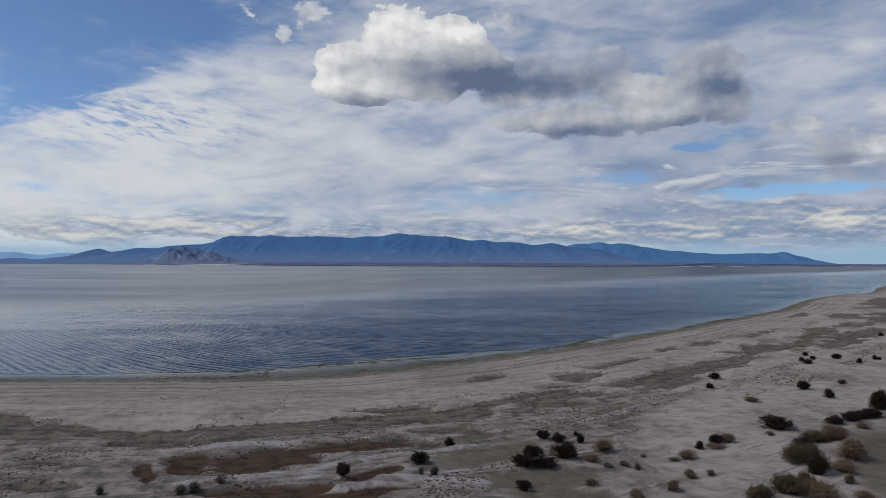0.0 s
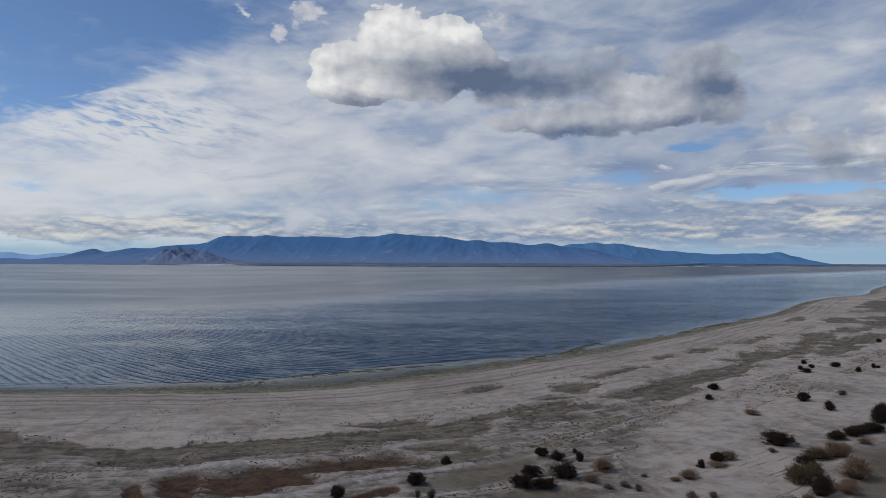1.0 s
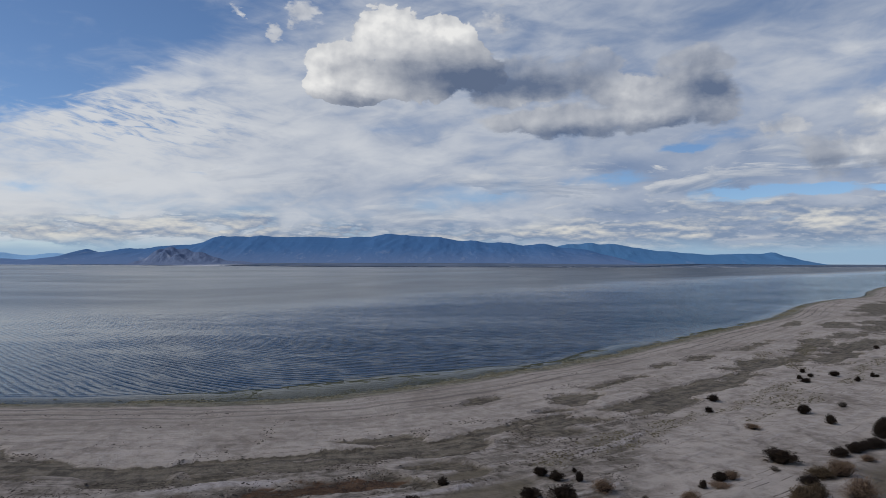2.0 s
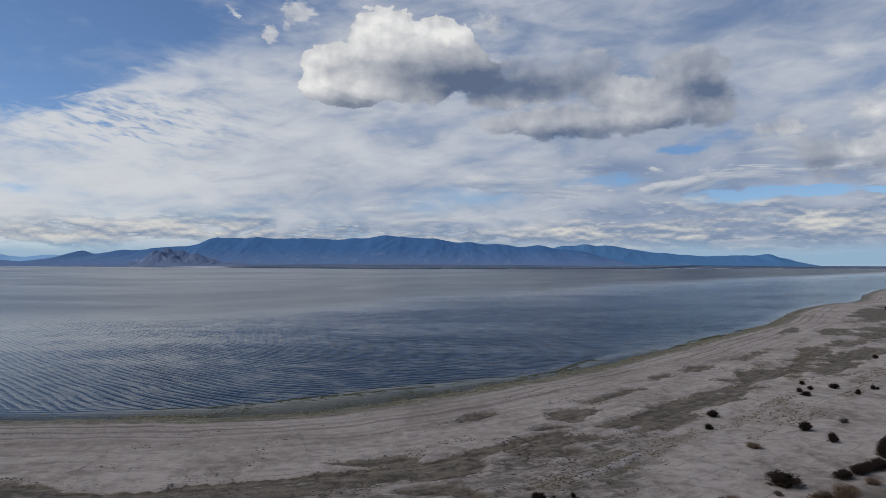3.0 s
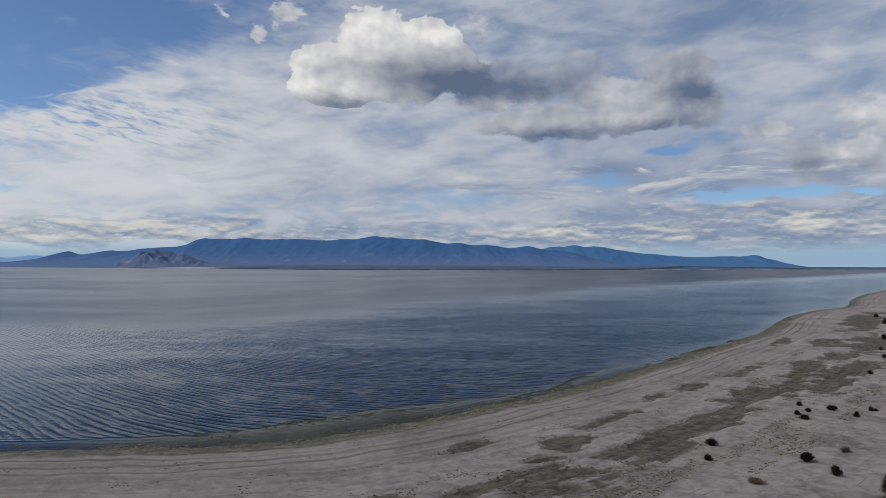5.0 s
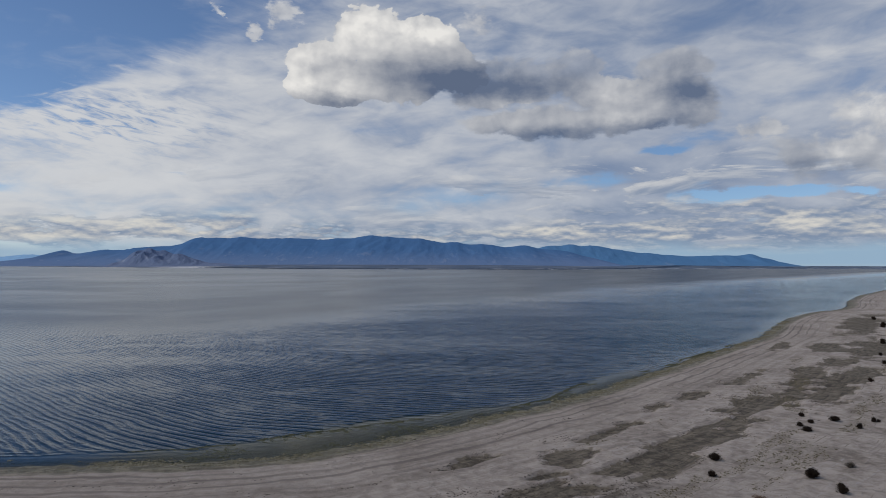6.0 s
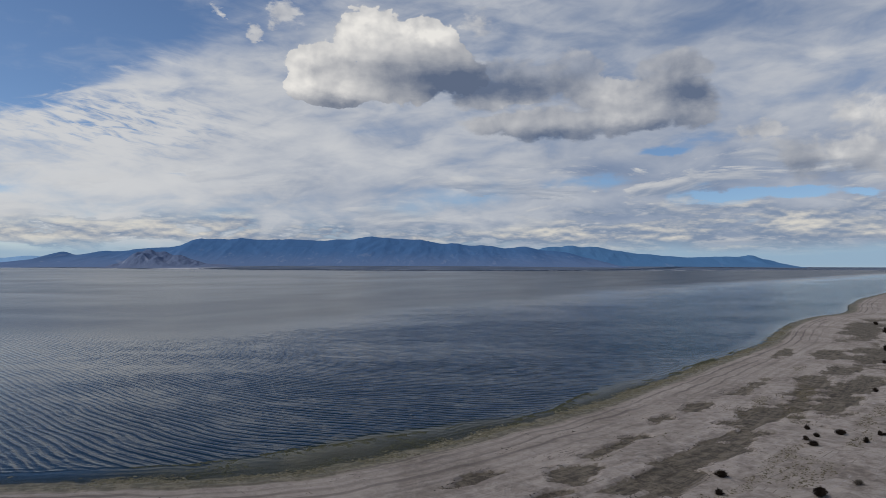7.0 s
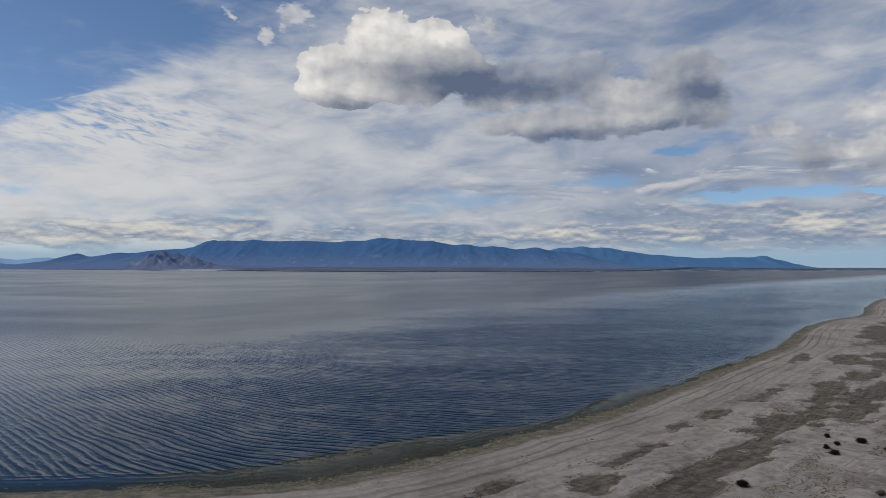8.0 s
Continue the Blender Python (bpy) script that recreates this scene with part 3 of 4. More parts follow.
# patches of other soil: x, y, half length, half width, turn in degrees
MUD_WEST = [(-20.4, 28.1, 3.0, 1.6, 160), (-18.1, 28.6, 2.5, 1.1, 160), (-22.4, 30.4, 1.4, 0.6, 150), (-13.6, 27.2, 2.6, 1.3, 155), (-10.2, 27.2, 2.0, 1.1, 20),
            (-6.7, 29.4, 3.2, 1.2, 14), (-3.2, 32.0, 3.0, 1.0, 24), (0.5, 33.1, 3.0, 1.2, 50), (-0.6, 29.9, 1.7, 0.8, 8), (-16.1, 23.4, 1.2, 0.4, 178), (-14.2, 20.5, 1.0, 0.5, 170),
            (-2.0, 27.5, 1.7, 0.6, 150), (-27, 28.2, 4.0, 1.5, 177)]
MUD_MIDDLE = [(-3.7, 34.0, 2.8, 0.9, 21), (1.0, 35.0, 2.6, 1.3, 42), (5.4, 37.7, 4.2, 1.8, 33), (7.9, 45.1, 2.8, 1.6, 54), (6.1, 41.5, 1.8, 0.8, 38), (10.4, 42.7, 3.0, 1.2, 42),
              (18.9, 50.7, 7.0, 1.7, 43), (14.6, 46.0, 4.0, 1.1, 46), (22.0, 53.4, 6.2, 1.1, 44), (28.8, 64.5, 5.8, 1.8, 46), (1.4, 44.5, 2.8, 0.7, 54)]
MUD_EAST = [(38.5, 70.5, 9.0, 1.9, 57), (35.0, 70.5, 9.0, 1.1, 61), (47.5, 81.2, 8.0, 2.3, 56), (42.1, 81.2, 10.0, 1.7, 54), (57.4, 106.0, 8.0, 2.0, 59), (64.0, 105.4, 18.0, 3.4, 58),
            (51.0, 107.4, 8.0, 1.2, 56), (89.6, 151.5, 26.0, 3.6, 56), (32.6, 76.8, 6.0, 1.2, 51), (22.8, 66.1, 4.6, 0.9, 49), (18.8, 61.7, 2.8, 0.8, 49), (12.4, 52.5, 5.0, 0.6, 49)]
RUST = [(-10.3, 23.5, 1.7, 0.9, 118), (-7.3, 24.5, 2.8, 1.5, 35), (-4.9, 26.2, 2.8, 1.1, 18), (-8.0, 23.7, 1.4, 0.9, 124), (-11.3, 22.2, 1.6, 0.4, 117), (-4.5, 20.3, 3.6, 1.0, 8),
        (-3.1, 22.4, 1.3, 0.5, 46), (-2.4, 23.3, 0.8, 0.4, 55), (-3.2, 27.1, 1.2, 0.4, 15)]
OLIVE = [(1.6, 25.9, 3.4, 1.5, 45), (3.4, 22.6, 2.1, 1.5, 18), (0.6, 28.6, 1.8, 0.7, 38), (17.9, 25.4, 8.5, 2.3, 58), (4.0, 21.0, 2.3, 0.9, 6)]
GREEN = [(5.4, 30.2, 2.6, 1.0, 58), (8.1, 32.9, 2.9, 0.9, 50), (11.6, 36.8, 4.1, 0.8, 62), (14.0, 40.4, 2.6, 0.6, 60), (12.0, 38.0, 2.2, 1.0, 65), (8.3, 34.6, 2.6, 0.8, 43), (16.8, 43.0, 4.8, 0.6, 48),
         (22.0, 48.4, 5.7, 0.7, 46), (31.1, 63.0, 6.6, 1.3, 65), (37.6, 75.2, 8.0, 1.0, 62), (10, 49, 4.0, 0.6, 48)]
BANK = [(-7.5, 21.7, 2.6, 0.40, 21), (-3.5, 24.3, 3.0, 0.36, 36), (-4.8, 21.8, 1.3, 0.3, 4), (-2.9, 21.1, 1.8, 0.3, 16), (-0.3, 26.2, 2.5, 0.3, 37), (-9.7, 26.0, 3.4, 0.5, 15), (-0.8, 22.0, 2.5, 0.5, 174), (8.5, 33.8, 4.5, 0.35, 47)]


def patch(places, x, y):
    total = np.full(np.shape(x), -1.0)
    for px, py, a, b, turn in places:
        c, s = math.cos(radians(turn)), math.sin(radians(turn))
        u, v = ((x - px) * c + (y - py) * s) / a, ((y - py) * c - (x - px) * s) / b
        total = np.maximum(total, 1 - np.sqrt(u * u + v * v))
    return total


def far_shore(x, y):
    turn = np.degrees(np.arctan2(x, np.maximum(y, 1.0)))
    return 1900 + 2000 * np.clip(np.abs(turn + 3) / 33, 0, 1) ** 2


def soils(x, y, d, s):
    """How much of each soil lies at a place: below 0 none, above 0.3 all."""
    wx, wy = 2.6 * fbm(x * 0.22, y * 0.22 + 40), 2.6 * fbm(x * 0.22 + 70, y * 0.22)
    rag = 0.9 * fbm(s * 0.28, d * 1.1 + 11, 5)
    w = d + 4.6 * fbm(s * 0.09, d * 0.05 + 3, 4) + 2.2 * fbm(s * 0.55, d * 0.5 + 20, 4)
    # the old beach scarp: sharp towards the water, fading inland
    band = np.minimum(smooth(14.6, 15.3, w) * 1.4, 1.5 - (w - 15.0) / (2.2 + 1.6 * smooth(-4, 8, s))) - 0.90
    band = band + 2.3 * fbm(s * 0.13 + 9, d * 0.22, 4) + 1.3 * rag
    # hollows where water stood: their edges drawn out in fingers by the wind
    fingers = 2.0 * fbm(x * 0.22 - y * 0.10, y * 0.75 + 60, 5)
    hollows = 0.95 * patch(MUD_WEST + MUD_MIDDLE + MUD_EAST, x + 0.45 * wx, y + 0.45 * wy) + 0.9 * rag + fingers
    mud = np.maximum(hollows + 0.12, np.where(d > 8, band, -1.0))
    rust = 1.1 * patch(RUST, x + 0.4 * wx, y + 0.3 * wy) + 0.12 + 1.5 * fbm(x * 0.9, y * 1.5, 5)
    olive = patch(OLIVE, x + 0.6 * wx, y + 0.6 * wy) + 0.5 * fbm(x * 0.6, y * 0.6)
    tuft = np.maximum(0.30 - np.abs(w - 22.2) / 3.0, 0.22 - np.abs(w - 12.2) / 2.2 - 0.5 * (1 - smooth(4, 14, s))) - 0.7 * (1 - smooth(-4, 3, s))
    green = np.maximum(patch(GREEN, x + wx, y + wy) - 0.1, np.where(d > 6, tuft + 0.8 * fbm(s * 0.2 + 33, d * 0.2, 3), -1.0)) + rag
    inner = smooth(15.5, 18.5, w) * (1 - 0.75 * smooth(4, 9, x - 0.30 * (y - 24)))
    bank = patch(BANK, x + 0.5 * wx, y + 0.5 * wy) + 0.8 * fbm(x * 1.1, y * 1.1 + 60, 4)
    mud, rust = mud - 0.8 * smooth(-0.1, 0.4, bank), rust - 0.8 * smooth(-0.1, 0.4, bank)
    return {"bank": bank, "mud": mud, "rust": rust, "olive": olive, "green": green, "inner": inner}


def ground_height(x, y, d=None, s=None):
    if d is None:
        d, s = shore_place(x, y)
        d, s = d.reshape(np.shape(x)), s.reshape(np.shape(x))
    inland = np.maximum(d, 0)
    z = WATER_Z + 0.42 * (1 - np.exp(-inland / 3.2)) + np.minimum(d, 0) * 0.07
    z = np.maximum(z, -4.0)
    z = z + smooth(0.6, 2.0, d) * smooth(10, 4, d) * 0.022 * np.sin(d * 4.4 + 8 * fbm(s * 0.1, d * 0.3))
    land = smooth(0.5, 6, d)
    z = z + land * (0.26 * fbm(x * 0.12, y * 0.12, 3) + 0.14 * fbm(x * 0.6, y * 0.6, 5) + 0.10 * fbm(s * 0.25, d * 1.3, 4))
    z = z + 0.17 * fbm(x * 0.8, y * 0.8 + 6, 4) * np.exp(-((d / 1.6) ** 2))
    soil = soils(x, y, d, s)
    z = z - land * 0.17 * smooth(0.0, 0.28, soil["mud"])
    z = z - land * 0.13 * smooth(0.0, 0.35, soil["rust"])
    z = z - land * 0.10 * smooth(0.0, 0.4, soil["olive"]) + land * 0.09 * smooth(0.0, 0.5, soil["bank"])
    back = np.hypot(x, y) - far_shore(x, y)
    beyond = smooth(-40, 10, back) * (y > 900) * (d < 0)
    z = np.where(beyond > 0, z * (1 - beyond) + beyond * (0.3 + 14 * smooth(0, 1500, back)), z)
    return z


def graded(lo, hi, step, least, most, growth=1.06):
    """Even steps from lo to hi, then growing ones out to least and most."""
    middle = list(np.arange(lo, hi, step))
    left, right, gap = [lo], [middle[-1]], step
    while left[-1] > least or right[-1] < most:
        gap *= growth
        if left[-1] > least:
            left.append(left[-1] - gap)
        if right[-1] < most:
            right.append(right[-1] + gap)
    return np.array(left[:0:-1] + middle + right[1:])


def sheet(name, xs, ys, height, mat, soiled=False):
    X, Y = np.meshgrid(xs, ys)
    d, s = shore_place(X, Y)
    d, s = d.reshape(X.shape), s.reshape(X.shape)
    Z = height(X, Y, d, s)
    nx, ny = len(xs), len(ys)
    verts = np.stack([X, Y, Z], -1).reshape(-1, 3)
    i = (np.arange(ny - 1)[:, None] * nx + np.arange(nx - 1)[None]).ravel()
    faces = np.stack([i, i + 1, i + nx + 1, i + nx], -1)
    mesh = bpy.data.meshes.new(name)
    mesh.vertices.add(len(verts))
    mesh.vertices.foreach_set("co", verts.ravel())
    mesh.loops.add(faces.size)
    mesh.loops.foreach_set("vertex_index", faces.ravel())
    mesh.polygons.add(len(faces))
    mesh.polygons.foreach_set("loop_start", np.arange(0, faces.size, 4))
    mesh.polygons.foreach_set("use_smooth", np.ones(len(faces), bool))
    mesh.update(calc_edges=True)
    for key, values in {"shore": d, "along": s, **(soils(X, Y, d, s) if soiled else {})}.items():
        mesh.attributes.new(key, "FLOAT", "POINT").data.foreach_set("value", values.ravel().astype(np.float32))
    mesh.materials.append(mat)
    return new(name, mesh)


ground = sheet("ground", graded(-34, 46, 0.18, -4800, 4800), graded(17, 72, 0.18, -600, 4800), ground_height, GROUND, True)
tagged(ground, "pale salt-crusted sandy beach with dark muddy hollows", "ground", kind="structure")
water = sheet("water", graded(-60, 80, 1.0, -4800, 4800), graded(40, 150, 1.0, 30, 4800), lambda X, Y, d, s: np.full(X.shape, WATER_Z), WATER)
tagged(water, "grey-blue rippled salt lake under cloudy sky", "water", kind="structure")

# ---- far mountains ----


def mountain_range(name, peaks, near, far, scale, mat, label, rough=0.35, step=8.0):
    """peaks: across, height, half width, as seen at 3600 m; scale brings them to the range's own distance."""
    lo = min(c - 2.6 * w for c, h, w in peaks) * scale
    hi = max(c + 2.6 * w for c, h, w in peaks) * scale
    xs, ys = np.arange(lo, hi, step), np.linspace(near, far, 70)
    X, Y = np.meshgrid(xs, ys)
    crest = np.zeros(X.shape)
    for c, h, w in peaks:
        crest += (h * scale * np.exp(-(((X + 60 * fbm(X * 0.004, Y * 0.004 + 5)) / scale - c) / w) ** 2)) ** 2
    crest = crest ** 0.5
    t = (Y - near) / (far - near)
    across = np.where(t < 0.72, (np.clip(t, 0, 1) / 0.72) ** 1.25, 1 - (t - 0.72) / 0.28 * 0.8)
    bend = 60 * fbm(X * 0.006, Y * 0.006 + 2, 3)
    spur = 1 - np.abs(fbm((X + bend) * 0.009 + 0.0025 * (Y - near) * np.sin(X * 0.004), Y * 0.0045 + 9, 6)) * 4.4
    skyline = 1 + 0.09 * fbm(X * 0.016, X * 0.0 + 3, 4)
    Z = crest * across * skyline * (1 + rough * (spur - 0.6 + 0.5 * fbm(X * 0.035, Y * 0.012, 4)) * np.sin(np.pi * np.clip(t / 0.72, 0, 1)) ** 0.7)
    Z = np.maximum(Z, 0) + 1.0 - 6 * (t < 0.001)
    nx = len(xs)
    i = (np.arange(len(ys) - 1)[:, None] * nx + np.arange(nx - 1)[None]).ravel()
    mesh = bpy.data.meshes.new(name)
    mesh.from_pydata(np.stack([X, Y, Z], -1).reshape(-1, 3).tolist(), [], np.stack([i, i + 1, i + nx + 1, i + nx], -1).tolist())
    mesh.polygons.foreach_set("use_smooth", np.ones(len(mesh.polygons), bool))
    mesh.materials.append(mat)
    return tagged(new(name, mesh), label, "mountain range", kind="structure")


# aerial haze is put into these colours, bluer and paler for the farther ranges
HAZED_ROCK = range_material("haze_blue_rock", (0.080, 0.180, 0.350), (0.155, 0.230, 0.375), (0.28, 0.34, 0.46), 100.0)
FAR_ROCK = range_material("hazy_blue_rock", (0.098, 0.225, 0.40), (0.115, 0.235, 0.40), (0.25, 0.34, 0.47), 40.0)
FAINT_HAZED_ROCK = range_material("haze_pale_rock", (0.30, 0.50, 0.72), (0.30, 0.50, 0.72), (0.34, 0.53, 0.74), 40.0)
NEAR_ROCK = range_material("hazed_bare_rock", (0.120, 0.170, 0.280), (0.175, 0.220, 0.325), (0.37, 0.41, 0.50), 90.0, 14.0)
mountain_range("mountain_faint", [(-2600, 62, 260), (-2250, 58, 200)], 4450, 4700, 4600 / 3600, FAINT_HAZED_ROCK, "faint pale blue mountains in distant haze", 0.1)
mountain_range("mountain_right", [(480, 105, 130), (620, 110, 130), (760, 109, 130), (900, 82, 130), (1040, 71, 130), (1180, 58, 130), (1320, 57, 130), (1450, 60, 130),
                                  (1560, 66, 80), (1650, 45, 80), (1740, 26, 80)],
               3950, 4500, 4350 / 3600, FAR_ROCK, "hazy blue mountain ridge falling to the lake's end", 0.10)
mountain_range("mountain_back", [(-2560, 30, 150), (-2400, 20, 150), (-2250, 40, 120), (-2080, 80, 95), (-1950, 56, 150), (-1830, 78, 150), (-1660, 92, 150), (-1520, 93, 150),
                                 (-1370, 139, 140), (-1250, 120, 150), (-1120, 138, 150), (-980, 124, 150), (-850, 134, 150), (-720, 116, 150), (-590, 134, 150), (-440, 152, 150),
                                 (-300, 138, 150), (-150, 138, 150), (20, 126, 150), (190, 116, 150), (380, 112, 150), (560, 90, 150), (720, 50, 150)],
               3050, 3850, 1.0, HAZED_ROCK, "long haze-blue mountain range with its top in cloud", 0.09)
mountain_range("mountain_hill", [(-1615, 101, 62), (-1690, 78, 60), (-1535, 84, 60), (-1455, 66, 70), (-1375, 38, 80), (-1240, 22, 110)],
               2700, 3000, 2900 / 3600, NEAR_ROCK, "bare rocky hill, hazed blue, before the longer range", 0.9, 4.0)

# ---- shrubs ----


def part(name, bm, mat, parent, label="", smooth_faces=False):
    mesh = bpy.data.meshes.new(name)
    bm.to_mesh(mesh)
    bm.free()
    mesh.materials.append(mat)
    if smooth_faces:
        mesh.polygons.foreach_set("use_smooth", np.ones(len(mesh.polygons), bool))
    ob = new(name, mesh)
    ob.parent = parent
    return tagged(ob, label) if label else ob


def twig(bm, points, r0, r1):
    """A thin three-sided twig through some points."""
    rings = []
    for n, p in enumerate(points):
        r = r0 + (r1 - r0) * n / (len(points) - 1)
        rings.append([bm.verts.new((p[0] + r * math.cos(a), p[1] + r * math.sin(a), p[2])) for a in (0.3, 2.4, 4.5)])
    for a, b in zip(rings, rings[1:]):
        for k in range(3):
            bm.faces.new((a[k], a[(k + 1) % 3], b[(k + 1) % 3], b[k]))


def leaf(bm, rnd, p, size):
    """A small folded leaf cluster: three triangles with one root."""
    root = bm.verts.new(p)
    ring = []
    for k in range(4):
        a, e = rnd.uniform(0, 6.28), rnd.uniform(-0.5, 1.2)
        ring.append(bm.verts.new((p[0] + size * math.cos(a) * math.cos(e), p[1] + size * math.sin(a) * math.cos(e), p[2] + size * math.sin(e))))
    for k in range(3):
        bm.faces.new((root, ring[k], ring[k + 1]))


def shrub(seed, leaf_mat, leaves, twigs, ragged, label, group, leaf_size=0.07, thin=0.006):
    """A shrub one metre wide and one high: a bundle of stems and a broken dome of leaves."""
    rnd = random.Random(seed)
    root = new("shrub")
    tagged(root, label, "shrub", group)
    lobes = [(rnd.uniform(-0.26, 0.26), rnd.uniform(-0.26, 0.26), rnd.uniform(0.72, 1.0)) for _ in range(6)]
    bm = bmesh.new()
    tips = []
    for n in range(twigs):
        lobe = lobes[n % 6]
        a, e = rnd.uniform(0, 6.28), rnd.uniform(0.05, 1.5)
        far = rnd.uniform(0.7, 1.0) * (1 + ragged * rnd.uniform(-0.3, 0.4))
        tip = Vector((lobe[0] * 0.7 + 0.36 * math.cos(a) * math.cos(e) * far, lobe[1] * 0.7 + 0.36 * math.sin(a) * math.cos(e) * far, lobe[2] * (0.1 + 0.9 * math.sin(e) ** 0.7) * far))
        foot = Vector((lobe[0] * 0.35 + rnd.uniform(-0.08, 0.08), lobe[1] * 0.35 + rnd.uniform(-0.08, 0.08), -0.05))
        bend = foot.lerp(tip, 0.5) + Vector((rnd.uniform(-0.07, 0.07), rnd.uniform(-0.07, 0.07), rnd.uniform(-0.02, 0.12)))
        twig(bm, (foot, bend, tip), thin * 2.2, thin * 0.6)
        tips.append((bend, tip))
    part("stem", bm, BARK if leaves > 300 else leaf_mat, root)
    if leaves:
        bm = bmesh.new()
        for n in range(leaves):
            bend, tip = tips[rnd.randrange(len(tips))]
            p = bend.lerp(tip, rnd.uniform(0.15, 1.05)) + Vector((rnd.gauss(0, 0.04), rnd.gauss(0, 0.04), rnd.gauss(0, 0.04)))
            p.z = max(p.z, 0.02)
            leaf(bm, rnd, p, leaf_size * rnd.uniform(0.5, 1.3))
        part("foliage", bm, leaf_mat, root)
    return root


def plant(kinds, places, seed, wide=1.1, high=1.1):
    """Stands shrubs of some kinds at x, y, width, height."""
    rnd = random.Random(seed)
    for n, (x, y, w, h) in enumerate(places):
        z = float(ground_height(np.array([x]), np.array([y]))[0])
        m = Matrix.Translation((x, y + 0.2 * w, z - 0.01)) @ Matrix.Rotation(rnd.uniform(0, 6.28), 4, "Z") @ Matrix.Diagonal((w * wide * rnd.uniform(0.92, 1.08), w * wide * rnd.uniform(0.85, 1.1), h * high * rnd.uniform(0.9, 1.1), 1))
        kind = kinds[n % len(kinds)]
        if kind.get("used"):
            ob = copy_thing(kind, Matrix.Identity(4))
            ob.matrix_basis = m
        else:
            kind.matrix_basis = m
            kind["used"] = 1


beach_kinds = [shrub(k, LEAF_DARK, 5200, 120, 0.12, "low dark saltbush on pale beach sand", "shrubs on the beach", 0.036) for k in (1, 2, 3)]
basin_kinds = [shrub(k, LEAF_DARK, 5200, 120, 0.16, "dark brown-green shrub beside a muddy hollow", "shrubs round the hollow", 0.036) for k in (4, 5, 6)]
hedge_kinds = [shrub(k, mat, 7000, 260, 0.3, label, "shrubs along the track", 0.026) for k, mat, label in (
    (7, LEAF_OLIVE, "dense dark olive shrub beside the track"), (9, LEAF_DARK, "near-black leafy shrub beside the track"),
    (19, LEAF_OLIVE, "ragged olive-brown shrub beside the track"), (17, LEAF_OLIVE, "broad olive-brown shrub beside the track"))]
low_dark_kinds = [shrub(k, LEAF_DARK, 6000, 200, 0.2, "low near-black shrub in a strip along the track", "low shrubs along the track", 0.03) for k in (8, 18)]
brown_kinds = [shrub(k, TWIG_BROWN, 3600, 320, 0.3, "dry brown twiggy shrub on sand", "dry brown shrubs", 0.024, 0.003) for k in (10, 11, 12)]
pale_kinds = [shrub(k, TWIG_PALE, 1800, 220, 0.4, "small pale grey dried shrub on sand", "pale dried shrubs", 0.026, 0.004) for k in (13, 14)]
plant(basin_kinds, [(-0.3, 26.7, 0.54, 0.32), (-1.3, 23.9, 0.79, 0.4), (-4.0, 22.0, 0.7, 0.45), (3.9, 28.1, 0.66, 0.36), (4.5, 27.5, 0.65, 0.4),
                    (5.4, 27.4, 0.4, 0.45), (5.4, 28.7, 0.26, 0.21), (3.2, 25.0, 0.92, 0.41), (2.7, 23.7, 1.09, 0.53), (3.6, 23.8, 0.83, 0.44),
                    (4.4, 24.7, 1.09, 0.59), (2.6, 21.2, 0.55, 0.36)], 1, 1.12, 1.15)
plant(beach_kinds, [(17.0, 44.5, 0.86, 0.39), (15.6, 41.5, 0.59, 0.29), (21.2, 41.1, 0.87, 0.51), (21.5, 38.5, 0.68, 0.41), (28.9, 57.4, 0.55, 0.3),
                    (28.4, 54.9, 0.57, 0.29), (27.0, 53.9, 0.56, 0.28), (26.7, 52.0, 0.91, 0.32), (30.7, 55.8, 0.87, 0.39), (31.4, 53.6, 0.51, 0.33),
                    (33.7, 55.7, 0.48, 0.29), (34.1, 55.7, 0.39, 0.19), (44.7, 74.1, 0.64, 0.32), (87.5, 140, 1.4, 0.9), (69.5, 111.5, 1.0, 0.8), (59.4, 96, 0.64, 0.4), (54.8, 88, 0.58, 0.44),
                    (99, 162, 1.2, 0.7), (15.1, 30.4, 1.6, 0.48), (10.4, 26.9, 0.42, 0.27), (11.3, 27.7, 0.7, 0.34)], 2, 1.05, 1.35)
plant(low_dark_kinds, [(18.5, 31.8, 1.37, 0.62), (19.6, 32.4, 1.54, 0.7), (21.1, 33.4, 1.8, 0.75), (20.3, 33.0, 1.2, 0.6), (22.6, 35.2, 1.4, 1.5), (23.4, 36.6, 1.1, 1.3)], 3, 0.85, 0.72)
plant(hedge_kinds, [(13.6, 24.6, 1.9, 1.2), (13.6, 23.4, 1.25, 1.2), (11.5, 21.0, 2.0, 0.95), (10.3, 20.2, 1.6, 0.75), (15.9, 28.3, 1.7, 0.8),
                    (15.0, 27.3, 1.35, 0.7), (12.5, 21.9, 1.2, 0.8), (14.4, 25.6, 1.2, 0.85)], 6, 0.80, 0.72)
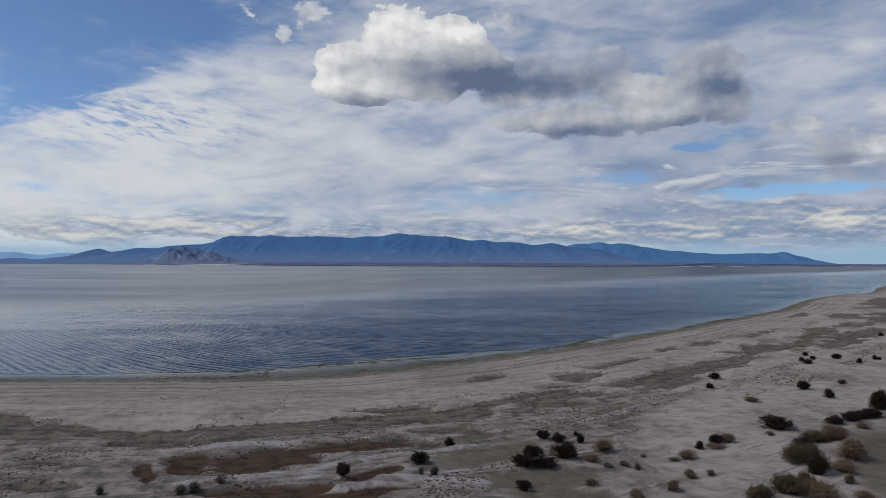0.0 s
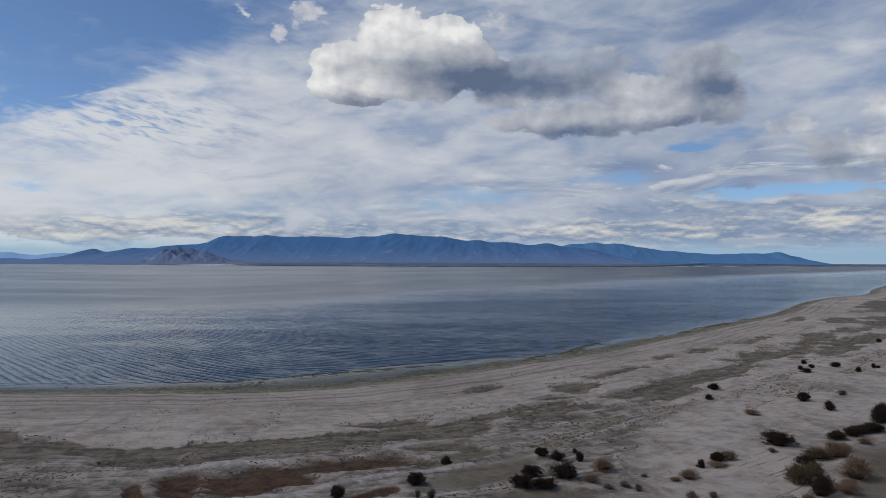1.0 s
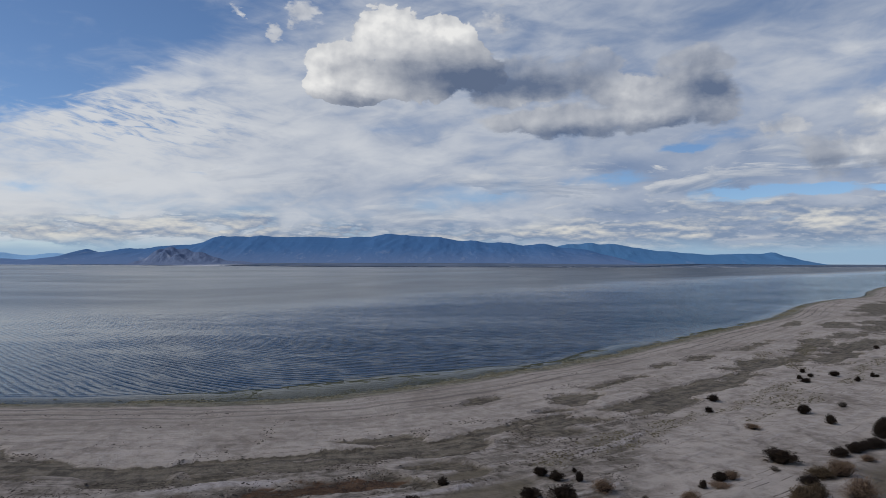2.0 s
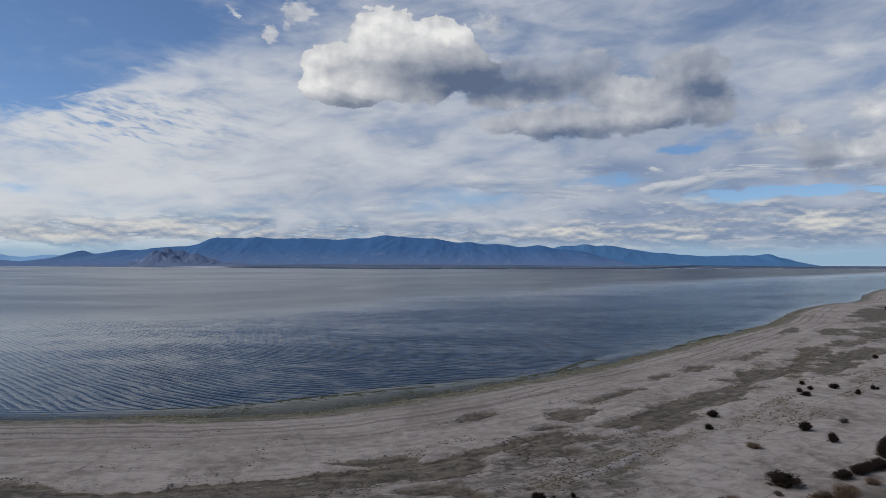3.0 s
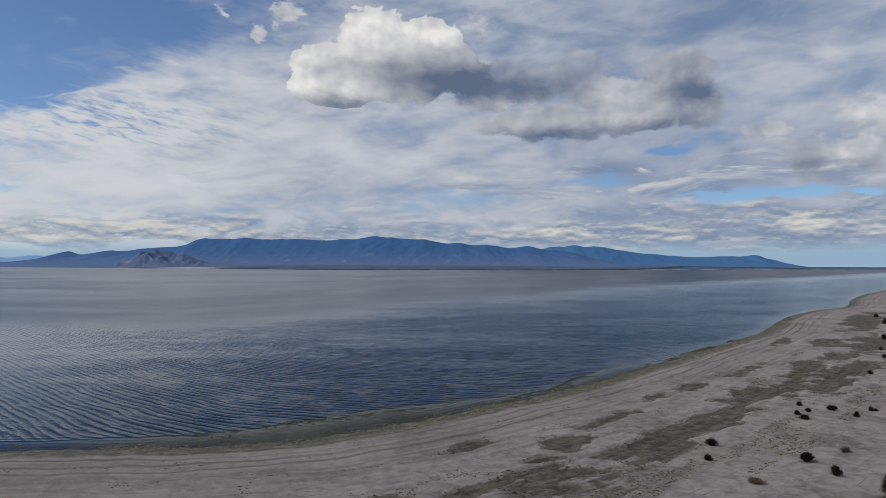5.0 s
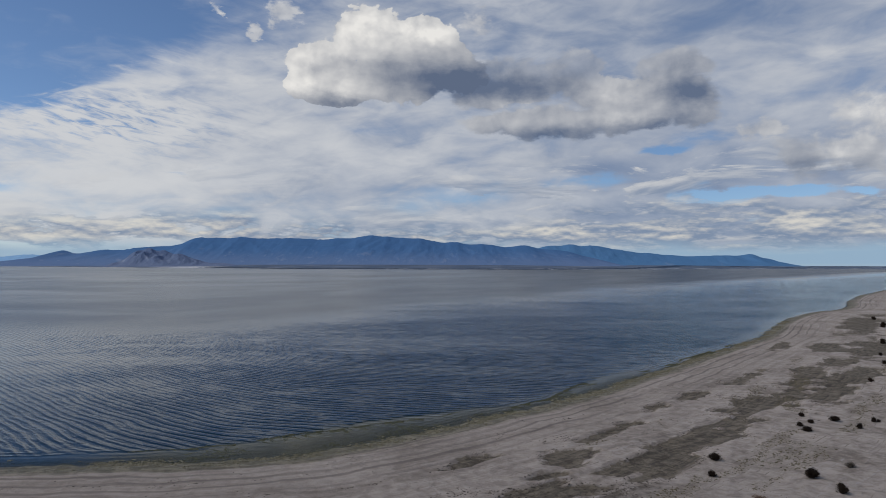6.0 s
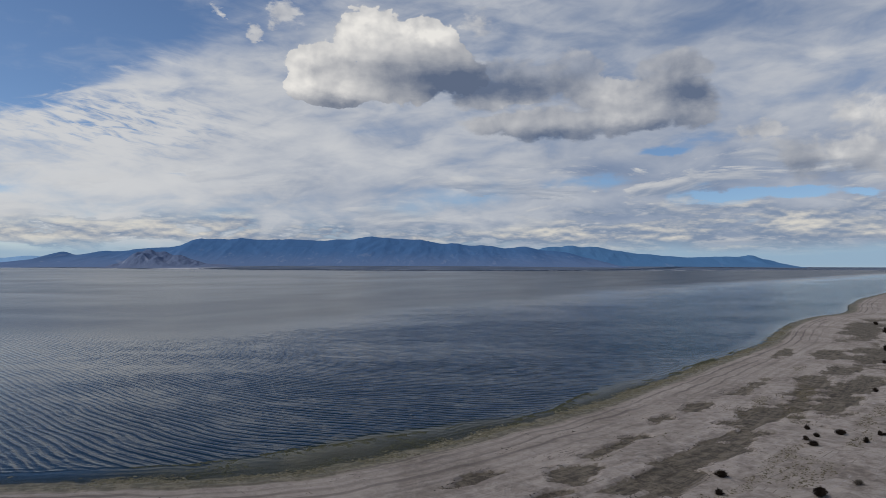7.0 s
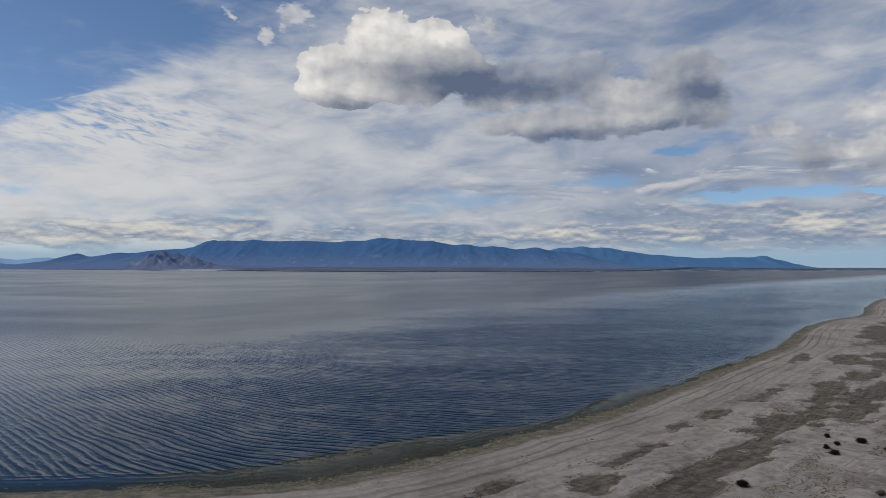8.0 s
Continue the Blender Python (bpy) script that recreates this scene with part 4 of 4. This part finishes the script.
plant(brown_kinds, [(16.1, 25.6, 2.0, 1.15), (16.9, 28.5, 1.4, 0.8), (14.8, 23.7, 1.4, 0.5), (14.2, 22.4, 0.65, 0.4), (12.5, 20.5, 1.9, 0.6), (19.4, 31.1, 0.9, 0.35),
                    (13.8, 20.5, 1.1, 0.45), (15.2, 24.6, 0.9, 0.4), (17.6, 29.6, 0.9, 0.5), (6.2, 26.0, 1.24, 0.62), (5.4, 24.5, 0.85, 0.38), (9.4, 25.3, 0.95, 0.52), (8.8, 25.1, 0.6, 0.2),
                    (11.9, 28.0, 0.9, 0.56), (11.1, 26.9, 1.2, 0.2), (16.5, 36.9, 1.25, 0.36), (8.8, 22.8, 0.72, 0.45), (9.6, 23.1, 0.47, 0.32), (7.7, 21.3, 0.78, 0.47),
                    (6.3, 20.3, 0.75, 0.42), (5.0, 21.9, 0.66, 0.32)], 4, 1.0, 0.85)
plant(pale_kinds, [(24.7, 43.2, 0.68, 0.34), (14.3, 29.2, 0.58, 0.21), (6.7, 24.3, 0.49, 0.27), (7.7, 25.6, 0.33, 0.16), (6.0, 23.9, 0.49, 0.22),
                   (7.1, 23.9, 0.35, 0.35), (-0.6, 22.1, 0.41, 0.37), (-1.1, 22.2, 0.29, 0.29), (-9.1, 19.9, 0.49, 0.41), (-8.7, 20.1, 0.53, 0.38),
                   (-8.1, 21.0, 0.43, 0.35), (-11.7, 19.6, 0.37, 0.33)], 5, 1.25, 1.0)

# ---- what lies about, uncountable ----


def lumps(name, places, mat, label, category, flat=0.5, lift=0.0):
    """One mesh of many small uneven lumps at x, y, size."""
    rnd = np.random.default_rng(len(name))
    places = np.array(places)
    base = np.array([(1, 0, 0), (0, 1, 0), (-1, 0, 0), (0, -1, 0), (0, 0, 1), (0.6, 0.6, 0.6), (-0.6, -0.5, 0.7)])
    faces = np.array([(0, 1, 5), (1, 4, 5), (4, 0, 5), (1, 2, 4), (2, 6, 4), (2, 3, 6), (3, 4, 6), (3, 0, 4)])
    z = ground_height(places[:, 0], places[:, 1])
    z = np.maximum(z, WATER_Z) + lift
    shape = base[None] * (1 + rnd.uniform(-0.35, 0.35, (len(places), 7, 1))) * np.array([1, 1, flat])
    turn = rnd.uniform(0, 6.28, len(places))[:, None]
    stretch = rnd.uniform(0.8, 1.8, (len(places), 1))
    x, y = shape[..., 0] * stretch, shape[..., 1]
    size = places[:, 2][:, None]
    X = places[:, 0][:, None] + size * (x * np.cos(turn) - y * np.sin(turn))
    Y = places[:, 1][:, None] + size * (x * np.sin(turn) + y * np.cos(turn))
    Z = z[:, None] + size * shape[..., 2] - 0.01
    verts = np.stack([X, Y, Z], -1).reshape(-1, 3)
    index = (np.arange(len(places))[:, None, None] * 7 + faces[None]).reshape(-1, 3)
    mesh = bpy.data.meshes.new(name)
    mesh.from_pydata(verts.tolist(), [], index.tolist())
    mesh.materials.append(mat)
    return tagged(new(name, mesh), label, category, kind="stuff")


def along_shore(s, d):
    """A place at s along the water's edge and d inland of it."""
    at = s + START
    x, y = np.interp(at, LENGTHS, LINE[:, 0]), np.interp(at, LENGTHS, LINE[:, 1])
    x2, y2 = np.interp(at + 0.5, LENGTHS, LINE[:, 0]), np.interp(at + 0.5, LENGTHS, LINE[:, 1])
    size = np.hypot(x2 - x, y2 - y)
    return x + d * (y2 - y) / size, y - d * (x2 - x) / size


pick = np.random.default_rng(21)
s = pick.uniform(-40, 130, 16000)
d = pick.normal(0.35, 0.5, 16000) + 0.5 * fbm(s * 0.25, s * 0 + 2)
keep = fbm(s * 0.35, d * 0.6 + 4) > -0.06
ax, ay = along_shore(s[keep], d[keep])
lumps("algae_fringe", np.stack([ax, ay, pick.uniform(0.03, 0.13, keep.sum())], -1), ALGAE, "yellow-green algae and foam crust along the waterline", "algae", 0.45)
# mats of weed in the still shallows, thickest along their outer edge
s = pick.uniform(-28, 75, 40000)
hx = along_shore(s, np.zeros(40000))[0]
width = 2.6 + 3.0 * np.exp(-(((hx + 8) / 8) ** 2)) - 1.5 * smooth(2, 10, hx) + 2.2 * np.exp(-(((hx - 17) / 5) ** 2))
outer = pick.random(40000) < 0.35
d = np.where(outer, -width * (0.97 + 0.25 * fbm(s * 0.3, s * 0 + 12)) + pick.normal(0, 0.10, 40000), -width * pick.random(40000))
keep = fbm(s * 0.30 + 5, d * 0.8 + 40, 4) + 0.08 * outer > 0.10
wx, wy = along_shore(s[keep], d[keep])
lumps("water_weed", np.stack([wx, wy, pick.uniform(0.02, 0.11, keep.sum())], -1), WEED, "dark green weed mats floating in the shallows", "weed", 0.25)
cx, cy = pick.uniform(-34, 45, 300000), 17 + 60 * pick.random(300000) ** 1.6
cd, cs = shore_place(cx, cy)
soil = soils(cx, cy, cd, cs)
near_mud = np.maximum(soil["mud"], soil["rust"])
rows = 0.20 * np.exp(-(((cd + 1.2 * fbm(cs * 0.08, cs * 0 + 6) - 8.6) / 0.5) ** 2)) + 0.16 * np.exp(-(((cd + 1.2 * fbm(cs * 0.08, cs * 0 + 16) - 5.4) / 0.3) ** 2))
clumped = fbm(cx * 0.5, cy * 0.5 + 8) + rows + 0.20 * smooth(-0.35, 0.1, near_mud) * smooth(0.7, 0.1, near_mud) + 0.10 * soil["inner"]
keep = (cd > 1.6) & (clumped + pick.normal(0, 0.05, 300000) > 0.20 + 0.07 * smooth(35, 60, cy) + 0.16 * smooth(5, 10, cx - 0.30 * (cy - 24)) * (cd > 19)) & (soil["olive"] < 0.1)
lumps("beach_clods", np.stack([cx[keep], cy[keep], pick.uniform(0.018, 0.070, keep.sum()) * pick.uniform(0.4, 1.25, keep.sum())], -1), CLOD, "scattered dark clods and driftings on the sand", "clods", 0.5)
gx, gy = pick.uniform(0, 60, 90000), pick.uniform(26, 95, 90000)
gd, gs = shore_place(gx, gy)
keep = (soils(gx, gy, gd, gs)["green"] + 0.9 * fbm(gx * 1.3, gy * 1.3) > 0.16) & (gd > 5)
lumps("salt_grass", np.stack([gx[keep], gy[keep], pick.uniform(0.02, 0.08, keep.sum())], -1), GRASS, "low yellowish salt grass tufts on the beach", "grass", 0.7)
tx = pick.uniform(-900, 1900, 2500)
ty = far_shore(tx, np.full(2500, 2200.0)) * pick.uniform(1.0, 1.05, 2500)
ty = np.sqrt(np.maximum(ty**2 - tx**2, 1e5))
lumps("far_brush", np.stack([tx, ty, pick.uniform(2, 5, 2500)], -1), HAZED_BRUSH, "dark brush along the far shore", "brush", 0.4)
